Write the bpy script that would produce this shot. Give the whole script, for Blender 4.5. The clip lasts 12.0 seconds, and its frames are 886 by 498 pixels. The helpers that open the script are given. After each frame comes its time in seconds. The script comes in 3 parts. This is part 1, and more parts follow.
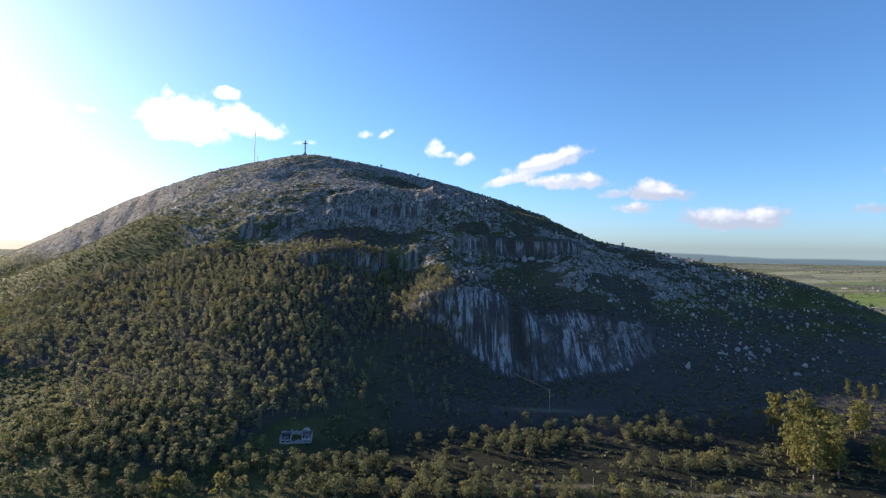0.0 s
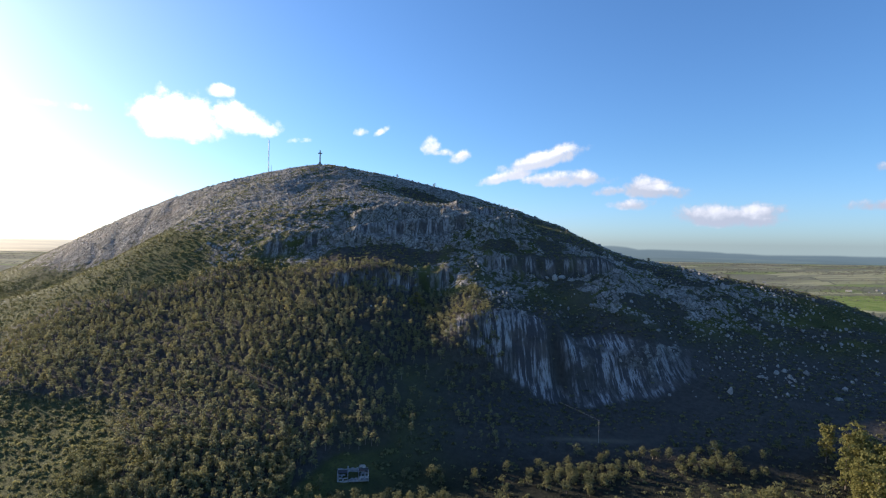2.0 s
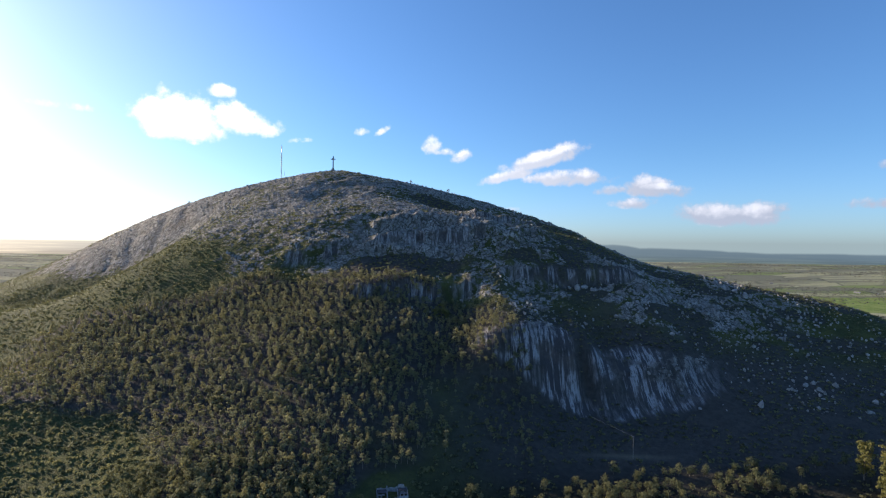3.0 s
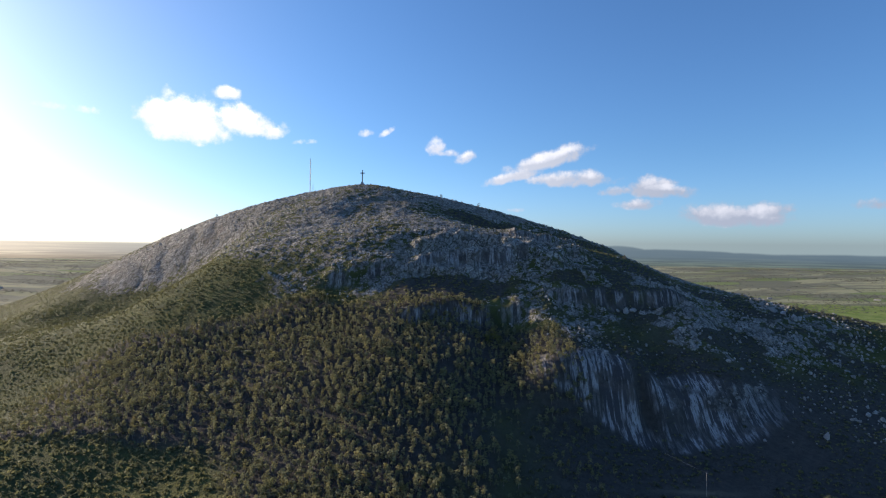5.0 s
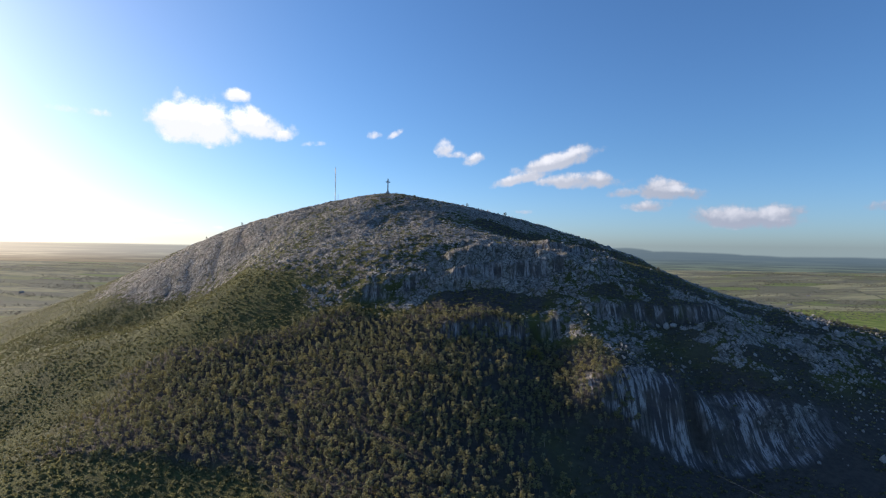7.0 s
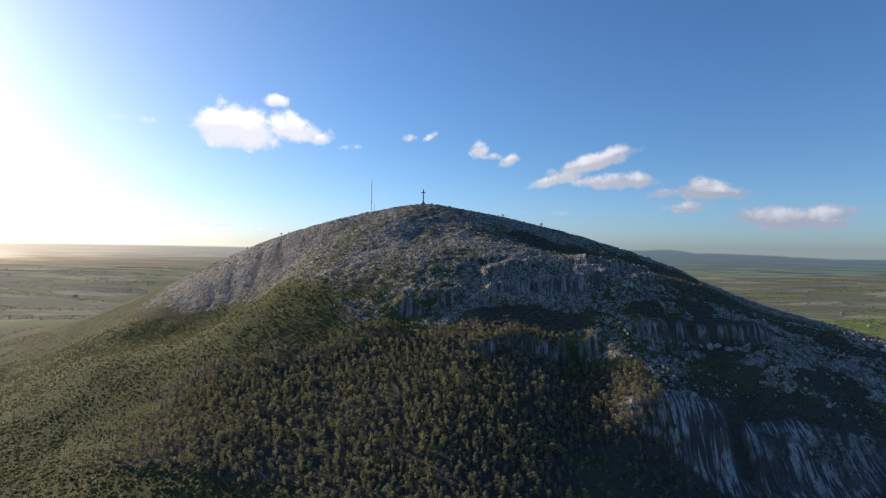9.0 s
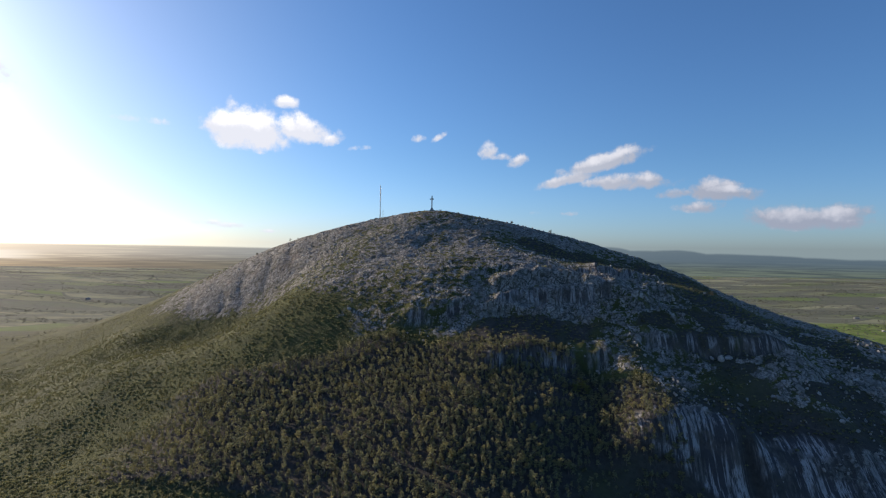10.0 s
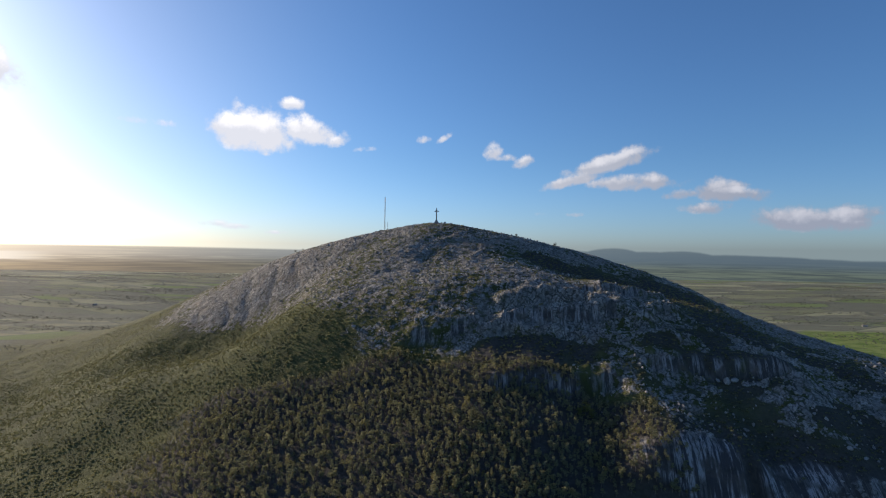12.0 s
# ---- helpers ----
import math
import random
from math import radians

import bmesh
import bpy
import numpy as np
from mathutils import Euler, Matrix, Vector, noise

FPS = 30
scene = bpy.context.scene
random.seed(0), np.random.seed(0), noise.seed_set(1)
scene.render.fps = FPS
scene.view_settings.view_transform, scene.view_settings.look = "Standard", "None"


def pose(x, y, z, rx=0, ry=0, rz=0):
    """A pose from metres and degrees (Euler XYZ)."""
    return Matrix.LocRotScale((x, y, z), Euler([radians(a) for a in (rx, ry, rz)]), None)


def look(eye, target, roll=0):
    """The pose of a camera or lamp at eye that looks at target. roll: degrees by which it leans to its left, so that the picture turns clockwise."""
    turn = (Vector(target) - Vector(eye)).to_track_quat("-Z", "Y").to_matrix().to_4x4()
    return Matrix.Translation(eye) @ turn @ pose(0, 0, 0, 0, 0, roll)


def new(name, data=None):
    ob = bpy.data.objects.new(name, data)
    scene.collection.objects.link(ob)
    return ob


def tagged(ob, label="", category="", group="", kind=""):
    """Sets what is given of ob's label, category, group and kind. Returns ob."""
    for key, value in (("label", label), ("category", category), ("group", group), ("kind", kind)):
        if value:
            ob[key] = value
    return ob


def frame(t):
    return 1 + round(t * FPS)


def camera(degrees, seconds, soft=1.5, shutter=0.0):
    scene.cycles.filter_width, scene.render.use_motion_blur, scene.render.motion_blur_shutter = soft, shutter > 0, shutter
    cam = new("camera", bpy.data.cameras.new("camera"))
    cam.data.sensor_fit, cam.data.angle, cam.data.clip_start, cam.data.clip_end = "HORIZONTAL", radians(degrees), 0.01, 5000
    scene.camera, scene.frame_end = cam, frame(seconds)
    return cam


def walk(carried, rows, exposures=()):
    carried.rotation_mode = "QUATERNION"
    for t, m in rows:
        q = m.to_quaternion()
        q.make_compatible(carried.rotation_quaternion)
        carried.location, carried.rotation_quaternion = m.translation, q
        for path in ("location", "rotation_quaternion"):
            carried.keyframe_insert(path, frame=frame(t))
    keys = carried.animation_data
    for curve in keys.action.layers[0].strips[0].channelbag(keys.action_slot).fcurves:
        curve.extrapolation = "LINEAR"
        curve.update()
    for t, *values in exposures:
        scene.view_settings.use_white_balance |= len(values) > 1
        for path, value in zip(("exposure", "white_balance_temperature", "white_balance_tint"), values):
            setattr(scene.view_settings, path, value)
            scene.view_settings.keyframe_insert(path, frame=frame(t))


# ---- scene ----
cam = camera(79.4, 12.0, 1.2)
METRES, EYE, TILT, LEAN, TURN = 270.0, 160.0, 0.1, -1.1, 0.0
ROWS = [
    (0.0, 0.0, 0.0, 0.0, -0.0, 0.0, -0.0),
    (0.5, -0.0347, 0.0028, 0.0286, -0.17, -0.05, -0.09),
    (1.0, -0.0765, 0.0068, 0.0557, -0.4, -0.18, 0.0),
    (1.5, -0.1297, 0.011, 0.0845, -0.47, -0.21, 0.06),
    (2.0, -0.1802, 0.0152, 0.1117, -0.44, -0.26, 0.14),
    (2.5, -0.2384, 0.0198, 0.1412, -0.38, -0.28, 0.27),
    (3.0, -0.2895, 0.0234, 0.1686, -0.3, -0.32, 0.31),
    (3.2, -0.3088, 0.0249, 0.179, -0.26, -0.282, 0.336),
    (4.8, -0.4947, 0.0348, 0.2724, 0.103, -0.145, 0.353),
    (5.0, -0.5156, 0.0358, 0.2836, 0.15, -0.19, 0.34),
    (5.5, -0.5742, 0.039, 0.3135, 0.27, -0.18, 0.43),
    (6.0, -0.627, 0.0412, 0.3384, 0.41, -0.16, 0.35),
    (6.5, -0.6665, 0.0454, 0.3433, 0.75, -0.09, 0.27),
    (6.7, -0.6698, 0.0462, 0.3444, 0.893, -0.042, 0.267),
    (8.3, -0.6758, 0.0517, 0.3951, 1.538, 0.095, 0.377),
    (8.5, -0.6752, 0.0528, 0.4036, 3.34, 0.17, 0.31),
    (9.0, -0.6746, 0.0555, 0.4279, 4.78, 0.22, 0.25),
    (9.5, -0.6735, 0.057, 0.4554, 5.43, 0.26, 0.21),
    (10.0, -0.6721, 0.0579, 0.4807, 5.73, 0.28, 0.24),
    (10.5, -0.6701, 0.0582, 0.5095, 5.95, 0.31, 0.21),
    (11.0, -0.67, 0.0593, 0.5337, 6.06, 0.35, 0.17),
    (11.5, -0.668, 0.0602, 0.5615, 6.2, 0.38, 0.23),
    (12.0, -0.6668, 0.0607, 0.5817, 6.28, 0.4, 0.23),
]
EXPOSURE = [(0.0, 0.92, 6000, 13), (2.5, 0.79, 6000, 13), (5.5, 0.52, 6000, 13), (8.5, 0.33, 6000, 13), (10.5, 0.18, 6000, 13), (12.0, 0.12, 6000, 13)]
walk(cam, [(t, pose(0, 0, EYE, TILT, LEAN, TURN) @ pose(METRES * x, METRES * y, METRES * z, 90 + pitch, roll, yaw)) for t, x, y, z, yaw, pitch, roll in ROWS], EXPOSURE)

# ---- world, sun, exposure ----
SUN_AZ, SUN_EL = 61.0, 16.5          # degrees to the left of the y axis, and up
SKY = 0.112

world = bpy.data.worlds.new("sky")
scene.world = world
world.use_nodes = True
wn, wl = world.node_tree.nodes, world.node_tree.links
wn.clear()


def wnode(kind, **values):
    n = wn.new(kind)
    for key, value in values.items():
        n.inputs[int(key[1:])].default_value = value
    return n


def wmath(op, a, b=None, c=None, clamp=False):
    n = wn.new("ShaderNodeMath")
    n.operation, n.use_clamp = op, clamp
    for i, v in enumerate((a, b, c)):
        if v is None:
            continue
        if isinstance(v, (int, float)):
            n.inputs[i].default_value = v
        else:
            wl.new(v, n.inputs[i])
    return n.outputs[0]


def wramp(v, lo, hi):
    n = wn.new("ShaderNodeMapRange")
    n.interpolation_type = "SMOOTHSTEP"
    wl.new(v, n.inputs[0])
    n.inputs[1].default_value, n.inputs[2].default_value = lo, hi
    return n.outputs[0]


def wmix(f, a, b, how="MIX"):
    n = wn.new("ShaderNodeMix")
    n.data_type, n.blend_type = "RGBA", how
    for i, v in ((0, f), (6, a), (7, b)):
        if hasattr(v, "is_output"):
            wl.new(v, n.inputs[i])
        else:
            n.inputs[i].default_value = v
    return n.outputs[2]


coord = wn.new("ShaderNodeTexCoord").outputs["Generated"]
split = wn.new("ShaderNodeSeparateXYZ")
wl.new(coord, split.inputs[0])
dx, dy, dz = split.outputs
# the sky's colour, held at the horizon for directions below it
join = wn.new("ShaderNodeCombineXYZ")
wl.new(dx, join.inputs[0]), wl.new(dy, join.inputs[1])
wl.new(wmath("MAXIMUM", dz, 0.012), join.inputs[2])
sky = wn.new("ShaderNodeTexSky")
sky.sky_type, sky.sun_disc = "NISHITA", False
sky.sun_elevation, sky.sun_rotation = radians(SUN_EL), radians(-SUN_AZ)
sky.altitude, sky.air_density, sky.dust_density, sky.ozone_density = 200, 1.0, 0.95, 4.4
wl.new(join.outputs[0], sky.inputs[0])

az = wmath("MULTIPLY", wmath("ARCTAN2", dx, dy), 57.2958)
el = wmath("MULTIPLY", wmath("ARCSINE", dz), 57.2958)
grain = wnode("ShaderNodeTexNoise", _2=22.0, _3=6.0, _4=0.62)
wl.new(coord, grain.inputs["Vector"])
fluff = wmath("SUBTRACT", grain.outputs[0], 0.5)
# clouds: azimuth, elevation, half width, half height (degrees), slope, weight
CLOUDS = [
    (-25.6, 12.1, 4.3, 2.5, -.03, 1.6), (-28.3, 12.3, 2.2, 1.5, 0, 1.2), (-21.0, 12.4, 3.2, 1.8, -.08, 1.5), (-27.4, 13.9, .9, .9, 0, .8),
    (-22.3, 14.8, 1.5, .65, .05, .9), (-17.6, 11.5, 1.3, .7, .35, .85), (-16.9, 12.0, .5, .7, 0, .7),
    (-8.7, 11.9, 1.0, .6, .1, .8), (-6.3, 12.1, .8, .4, .5, .55), (-1.0, 10.7, 1.0, 1.0, 0, .95), (.1, 10.0, 1.6, .5, 0, .65), (2.3, 9.7, 1.6, .75, .3, 1.0),
    (10.6, 9.3, 4.6, 1.0, .25, 1.3), (13.2, 10.1, 2.0, 1.1, .15, 1.2), (7.2, 7.7, 3.2, .7, .22, 1.2), (13.8, 7.4, 5.0, .95, .0, 1.3),
    (17.6, 6.1, 1.9, .6, .05, 1.0), (21.3, 6.4, 2.6, 1.2, -.05, 1.25), (22.8, 5.9, 2.6, .8, -.05, 1.1), (20.5, 4.6, 2.7, .7, .0, .7),
    (28.5, 3.5, 5.2, 1.2, -.06, 1.25), (31.6, 4.0, 1.8, .8, 0, .9), (-47.0, 14.8, 3.2, 1.7, -.3, 1.1),
    (40.2, 4.3, 3.2, .6, .05, 1.0), (40.3, 7.2, 1.2, .6, 0, .6),
]
WISPS = [(-36.5, 11.7, 1.8, .45, 0, .62), (-34.0, 11.7, 1.4, .45, .0, .62), (-29.7, 2.5, 1.9, .4, 0, .62), (-26.9, 2.3, 2.2, .4, 0, .62), (-23.6, 1.8, 1.6, .3, 0, .58),
         (4.4, 4.2, 1.3, .35, 0, .6), (7.2, 4.1, 1.4, .3, 0, .55), (-24.8, 9.7, .8, .3, 0, .55), (-14.8, 10.7, 1.4, .35, .1, .55)]
mask = shade = None
for a, e, w, h, slope, weight in CLOUDS + WISPS:
    if weight > 0.8:
        w, h, e = 1.09 * w, 1.17 * h, e - 0.18 * h
    u = wmath("SUBTRACT", az, a)
    v = wmath("SUBTRACT", wmath("SUBTRACT", el, e), wmath("MULTIPLY", u, slope))
    v = wmath("DIVIDE", v, h)
    u = wmath("DIVIDE", u, w)
    flat = wmath("MULTIPLY", wmath("MINIMUM", v, 0.0), 1.35)
    v2 = wmath("ADD", wmath("MAXIMUM", v, 0.0), flat)
    d = wmath("ADD", wmath("MULTIPLY", u, u), wmath("MULTIPLY", v2, v2))
    m = wmath("MULTIPLY", wmath("SUBTRACT", 1.0, d), weight)
    m = wmath("MAXIMUM", m, -1.0)
    mask = m if mask is None else wmath("MAXIMUM", mask, m)
    s = wmath("MULTIPLY", v, wmath("MAXIMUM", m, 0.0))
    shade = s if shade is None else wmath("ADD", shade, s)
cover = wramp(wmath("ADD", mask, wmath("MULTIPLY", fluff, 4.0)), 0.0, 1.15)
lit = wramp(wmath("ADD", shade, wmath("MULTIPLY", fluff, 2.2)), 0.0, 0.9)
towards = wramp(az, 30.0, -25.0)
cloud_lit = wmix(towards, (5.1, 5.05, 5.2, 1), (9.5, 9.0, 8.4, 1))
cloud_dark = wmix(towards, (2.75, 2.95, 3.4, 1), (6.6, 6.5, 6.5, 1))
cloud = wmix(lit, cloud_dark, cloud_lit)
low_air = wmix(wramp(el, 11.0, 0.0), (0.83, 0.965, 1.05, 1), (0.96, 1.07, 1.26, 1))
air = wmix(1.0, sky.outputs[0], wmix(wramp(az, -38.0, -8.0), wmix(wramp(el, 9.0, 0.0), (0.97, 0.98, 1.0, 1), (0.89, 0.965, 1.09, 1)), low_air), "MULTIPLY")
above = wmix(cover, air, cloud)
# the far country past the ground sheet, with its line of hills, haze painted into its colours
ridge = wnode("ShaderNodeTexNoise", _2=14.0, _3=4.0, _4=0.5)
flatway = wn.new("ShaderNodeCombineXYZ")
wl.new(dx, flatway.inputs[0]), wl.new(dy, flatway.inputs[1])
wl.new(flatway.outputs[0], ridge.inputs["Vector"])
hills = None
for a, w, rise in ((11.4, 3.4, 0.68), (17.8, 3.6, 0.5), (22.5, 6.0, 0.24), (14.5, 4.0, 0.4), (6.0, 6.0, 0.4)):
    u = wmath("DIVIDE", wmath("SUBTRACT", az, a), w)
    bump_up = wmath("MULTIPLY", wmath("MAXIMUM", wmath("SUBTRACT", 1.0, wmath("MULTIPLY", u, u)), 0.0), rise)
    hills = bump_up if hills is None else wmath("MAXIMUM", hills, bump_up)
top = wmath("ADD", hills, wmath("MULTIPLY", wmath("MULTIPLY", wmath("SUBTRACT", ridge.outputs[0], 0.5), 0.3), wramp(az, -20.0, 5.0)))
top = wmath("ADD", top, wmath("MULTIPLY", wramp(az, 12.0, 32.0), -0.16))
top = wmath("ADD", top, wmath("MULTIPLY", wramp(az, -10.0, -36.0), 0.18))
land = wramp(wmath("SUBTRACT", top, el), -0.12, 0.12)
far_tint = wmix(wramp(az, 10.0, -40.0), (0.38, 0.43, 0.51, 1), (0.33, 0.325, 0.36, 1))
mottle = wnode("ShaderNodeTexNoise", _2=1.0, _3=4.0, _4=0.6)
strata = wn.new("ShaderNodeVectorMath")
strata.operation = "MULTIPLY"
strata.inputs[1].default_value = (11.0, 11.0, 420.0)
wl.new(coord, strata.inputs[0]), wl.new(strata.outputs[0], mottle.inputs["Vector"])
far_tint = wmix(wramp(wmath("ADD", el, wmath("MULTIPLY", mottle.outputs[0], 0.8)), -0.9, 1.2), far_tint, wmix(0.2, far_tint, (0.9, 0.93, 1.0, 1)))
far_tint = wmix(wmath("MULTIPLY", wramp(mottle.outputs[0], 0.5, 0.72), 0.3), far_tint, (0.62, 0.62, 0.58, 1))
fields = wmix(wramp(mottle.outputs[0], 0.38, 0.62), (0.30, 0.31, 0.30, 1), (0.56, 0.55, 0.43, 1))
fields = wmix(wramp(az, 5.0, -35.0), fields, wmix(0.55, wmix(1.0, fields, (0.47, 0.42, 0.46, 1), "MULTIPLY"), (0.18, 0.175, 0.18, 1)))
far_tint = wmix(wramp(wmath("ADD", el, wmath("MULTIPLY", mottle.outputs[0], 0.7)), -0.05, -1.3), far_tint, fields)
# the wide lagoon, its glint under the low sun painted as a paler tint
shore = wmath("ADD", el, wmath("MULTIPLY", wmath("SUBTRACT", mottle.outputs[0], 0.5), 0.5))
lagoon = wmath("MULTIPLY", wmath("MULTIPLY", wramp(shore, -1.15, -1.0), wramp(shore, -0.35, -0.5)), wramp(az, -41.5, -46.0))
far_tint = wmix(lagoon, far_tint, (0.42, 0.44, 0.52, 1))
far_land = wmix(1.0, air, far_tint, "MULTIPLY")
back = wn.new("ShaderNodeBackground")
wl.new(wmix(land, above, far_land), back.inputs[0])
back.inputs[1].default_value = SKY
wl.new(back.outputs[0], wn.new("ShaderNodeOutputWorld").inputs[0])

sun = new("sun", bpy.data.lights.new("sun", "SUN"))
sun.data.energy, sun.data.angle, sun.data.color = 5.0, radians(0.6), (1.0, 0.80, 0.56)
sun.matrix_world = look(
    (-900 * math.sin(radians(SUN_AZ)), 900 * math.cos(radians(SUN_AZ)), 900 * math.tan(radians(SUN_EL))), (0, 0, 0))


# ---- materials ----
def material(name, rough=0.9):
    m = bpy.data.materials.new(name)
    m.use_nodes = True
    b = m.node_tree.nodes["Principled BSDF"]
    b.inputs["Roughness"].default_value = rough
    b.inputs["Specular IOR Level"].default_value = 0.15
    return m, m.node_tree.nodes, m.node_tree.links, b


class Nodes:
    """Short calls to add shader nodes to one material."""

    def __init__(self, name, rough=0.9):
        self.m, self.n, self.l, self.b = material(name, rough)
        self.where = self.n.new("ShaderNodeNewGeometry").outputs["Position"]

    def put(self, v, socket):
        if hasattr(v, "is_output"):
            self.l.new(v, socket)
        else:
            socket.default_value = v

    def scaled(self, v, s):
        n = self.n.new("ShaderNodeVectorMath")
        n.operation = "MULTIPLY"
        self.put(v, n.inputs[0])
        n.inputs[1].default_value = s
        return n.outputs[0]

    def noise(self, scale, detail=4.0, rough=0.55, way=(1, 1, 1)):
        n = self.n.new("ShaderNodeTexNoise")
        self.put(self.scaled(self.where, [scale * w for w in way]), n.inputs["Vector"])
        n.inputs["Scale"].default_value, n.inputs["Detail"].default_value, n.inputs["Roughness"].default_value = 1.0, detail, rough
        return n.outputs[0]

    def cells(self, scale, feature="F1", way=(1, 1, 1), out="Color"):
        n = self.n.new("ShaderNodeTexVoronoi")
        n.feature = feature
        self.put(self.scaled(self.where, [scale * w for w in way]), n.inputs["Vector"])
        n.inputs["Scale"].default_value = 1.0
        return n.outputs[out]

    def ramp(self, v, lo, hi, a=0.0, b=1.0):
        n = self.n.new("ShaderNodeMapRange")
        n.interpolation_type = "SMOOTHSTEP"
        self.put(v, n.inputs[0])
        for i, x in enumerate((lo, hi, a, b)):
            n.inputs[i + 1].default_value = x
        return n.outputs[0]

    def mix(self, f, a, b, how="MIX"):
        n = self.n.new("ShaderNodeMix")
        n.data_type, n.blend_type = "RGBA", how
        for i, v in ((0, f), (6, a), (7, b)):
            if isinstance(v, tuple) and len(v) == 3:
                v = (*v, 1)
            self.put(v, n.inputs[i])
        return n.outputs[2]

    def math(self, op, a, b=0.0):
        n = self.n.new("ShaderNodeMath")
        n.operation = op
        self.put(a, n.inputs[0]), self.put(b, n.inputs[1])
        return n.outputs[0]

    def attr(self, name):
        n = self.n.new("ShaderNodeAttribute")
        n.attribute_name = name
        return n.outputs["Fac"]

    def bump(self, v, strength, distance):
        n = self.n.new("ShaderNodeBump")
        n.inputs["Strength"].default_value, n.inputs["Distance"].default_value = strength, distance
        self.put(v, n.inputs["Height"])
        self.l.new(n.outputs[0], self.b.inputs["Normal"])

    def done(self, colour):
        self.put(colour if hasattr(colour, "is_output") else (*colour, 1), self.b.inputs["Base Color"])
        return self.m


def rock_colour(k):
    """Grey granite with pale faces, dark lichen and rusty patches."""
    c = k.mix(k.ramp(k.noise(0.05, 5), 0.35, 0.65), (0.25, 0.238, 0.21), (0.45, 0.425, 0.38))
    c = k.mix(k.ramp(k.noise(0.35, 6, 0.65), 0.42, 0.62), c, (0.165, 0.158, 0.142))
    return k.mix(k.ramp(k.noise(0.02, 3), 0.55, 0.75, 0, 0.5), c, (0.27, 0.21, 0.16))


def ground_material():
    k = Nodes("hill_ground", 0.95)
    rock = rock_colour(k)
    where = k.where
    bend = k.n.new("ShaderNodeVectorMath")
    bend.operation = "ADD"
    k.put(where, bend.inputs[0])
    sway = k.n.new("ShaderNodeTexNoise")
    sway.inputs["Scale"].default_value = 0.08
    sway.inputs["Detail"].default_value = 4
    k.put(where, sway.inputs["Vector"])
    k.put(k.scaled(sway.outputs["Color"], (22, 22, 22)), bend.inputs[1])
    k.where = bend.outputs[0]
    joint = k.ramp(k.cells(0.10, "DISTANCE_TO_EDGE", (1.25, 0.7, 0.45), "Distance"), 0.0, 0.10)
    k.where = where
    rock = k.mix(joint, k.mix(k.ramp(k.noise(0.07, 3), 0.4, 0.6), (0.135, 0.128, 0.11), (0.075, 0.074, 0.056)), rock)
    streak = k.noise(0.22, 6, 0.66, (1, 0.15, 0.05))
    wall = k.mix(k.ramp(streak, 0.47, 0.55), (0.085, 0.08, 0.082), (0.40, 0.385, 0.375))
    wall = k.mix(k.ramp(k.noise(0.9, 4, 0.6, (1, 0.2, 0.07)), 0.5, 0.64, 0, 0.85), wall, (0.075, 0.068, 0.066))
    wall = k.mix(k.ramp(k.noise(0.045, 3, 0.5, (1, 1, 0.6)), 0.54, 0.68, 0, 0.85), wall, (0.13, 0.115, 0.10))
    grass = k.mix(k.ramp(k.noise(0.03, 5), 0.35, 0.65), (0.06, 0.068, 0.024), (0.105, 0.11, 0.034))
    grass = k.mix(k.ramp(k.noise(0.4, 5), 0.45, 0.7, 0, 0.8), grass, (0.052, 0.056, 0.026))
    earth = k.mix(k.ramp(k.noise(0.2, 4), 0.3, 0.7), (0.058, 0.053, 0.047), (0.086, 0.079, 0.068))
    foot_shade = k.mix(k.ramp(k.noise(0.25, 5), 0.35, 0.7), (0.018, 0.019, 0.014), (0.032, 0.034, 0.02))
    earth = k.mix(k.attr("foot_shade"), earth, foot_shade)
    meadow = k.mix(k.ramp(k.noise(0.02, 4), 0.4, 0.6), (0.13, 0.19, 0.04), (0.21, 0.25, 0.07))
    field = k.cells(0.0042, "F1", (0.55, 1.5, 1))
    tone = k.n.new("ShaderNodeSeparateColor")
    k.l.new(field, tone.inputs[0])
    plain = k.mix(tone.outputs[0], (0.19, 0.20, 0.105), (0.34, 0.335, 0.20))
    plain = k.mix(k.ramp(tone.outputs[1], 0.7, 0.8), plain, (0.17, 0.215, 0.075))
    plain = k.mix(k.ramp(tone.outputs[2], 0.62, 0.7, 0, 0.85), plain, (0.15, 0.155, 0.11))
    plain = k.mix(k.ramp(k.noise(0.005, 6, 0.65, (0.5, 1.5, 1)), 0.47, 0.57, 0, 0.8), plain, (0.15, 0.15, 0.11))
    edge = k.ramp(k.cells(0.0042, "DISTANCE_TO_EDGE", (0.55, 1.5, 1), "Distance"), 0.0, 0.03)
    plain = k.mix(edge, (0.12, 0.125, 0.085), plain)
    spotty = k.ramp(k.noise(0.09, 5, 0.6), 0.42, 0.55)
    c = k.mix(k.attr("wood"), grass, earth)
    rocky = k.ramp(k.math("ADD", k.attr("rock"), k.math("MULTIPLY", k.math("SUBTRACT", spotty, 0.5), 0.5)), 0.35, 0.6)
    c = k.mix(rocky, c, rock)
    c = k.mix(k.attr("cliff"), c, wall)
    c = k.mix(k.attr("track"), c, (0.17, 0.155, 0.11))
    c = k.mix(k.attr("plain"), c, k.mix(k.attr("meadow"), plain, meadow))
    k.bump(k.math("ADD", k.noise(0.45, 6, 0.65), k.math("MULTIPLY", k.math("MULTIPLY", joint, rocky), 0.8)), 1.0, 2.4)
    return k.done(c)


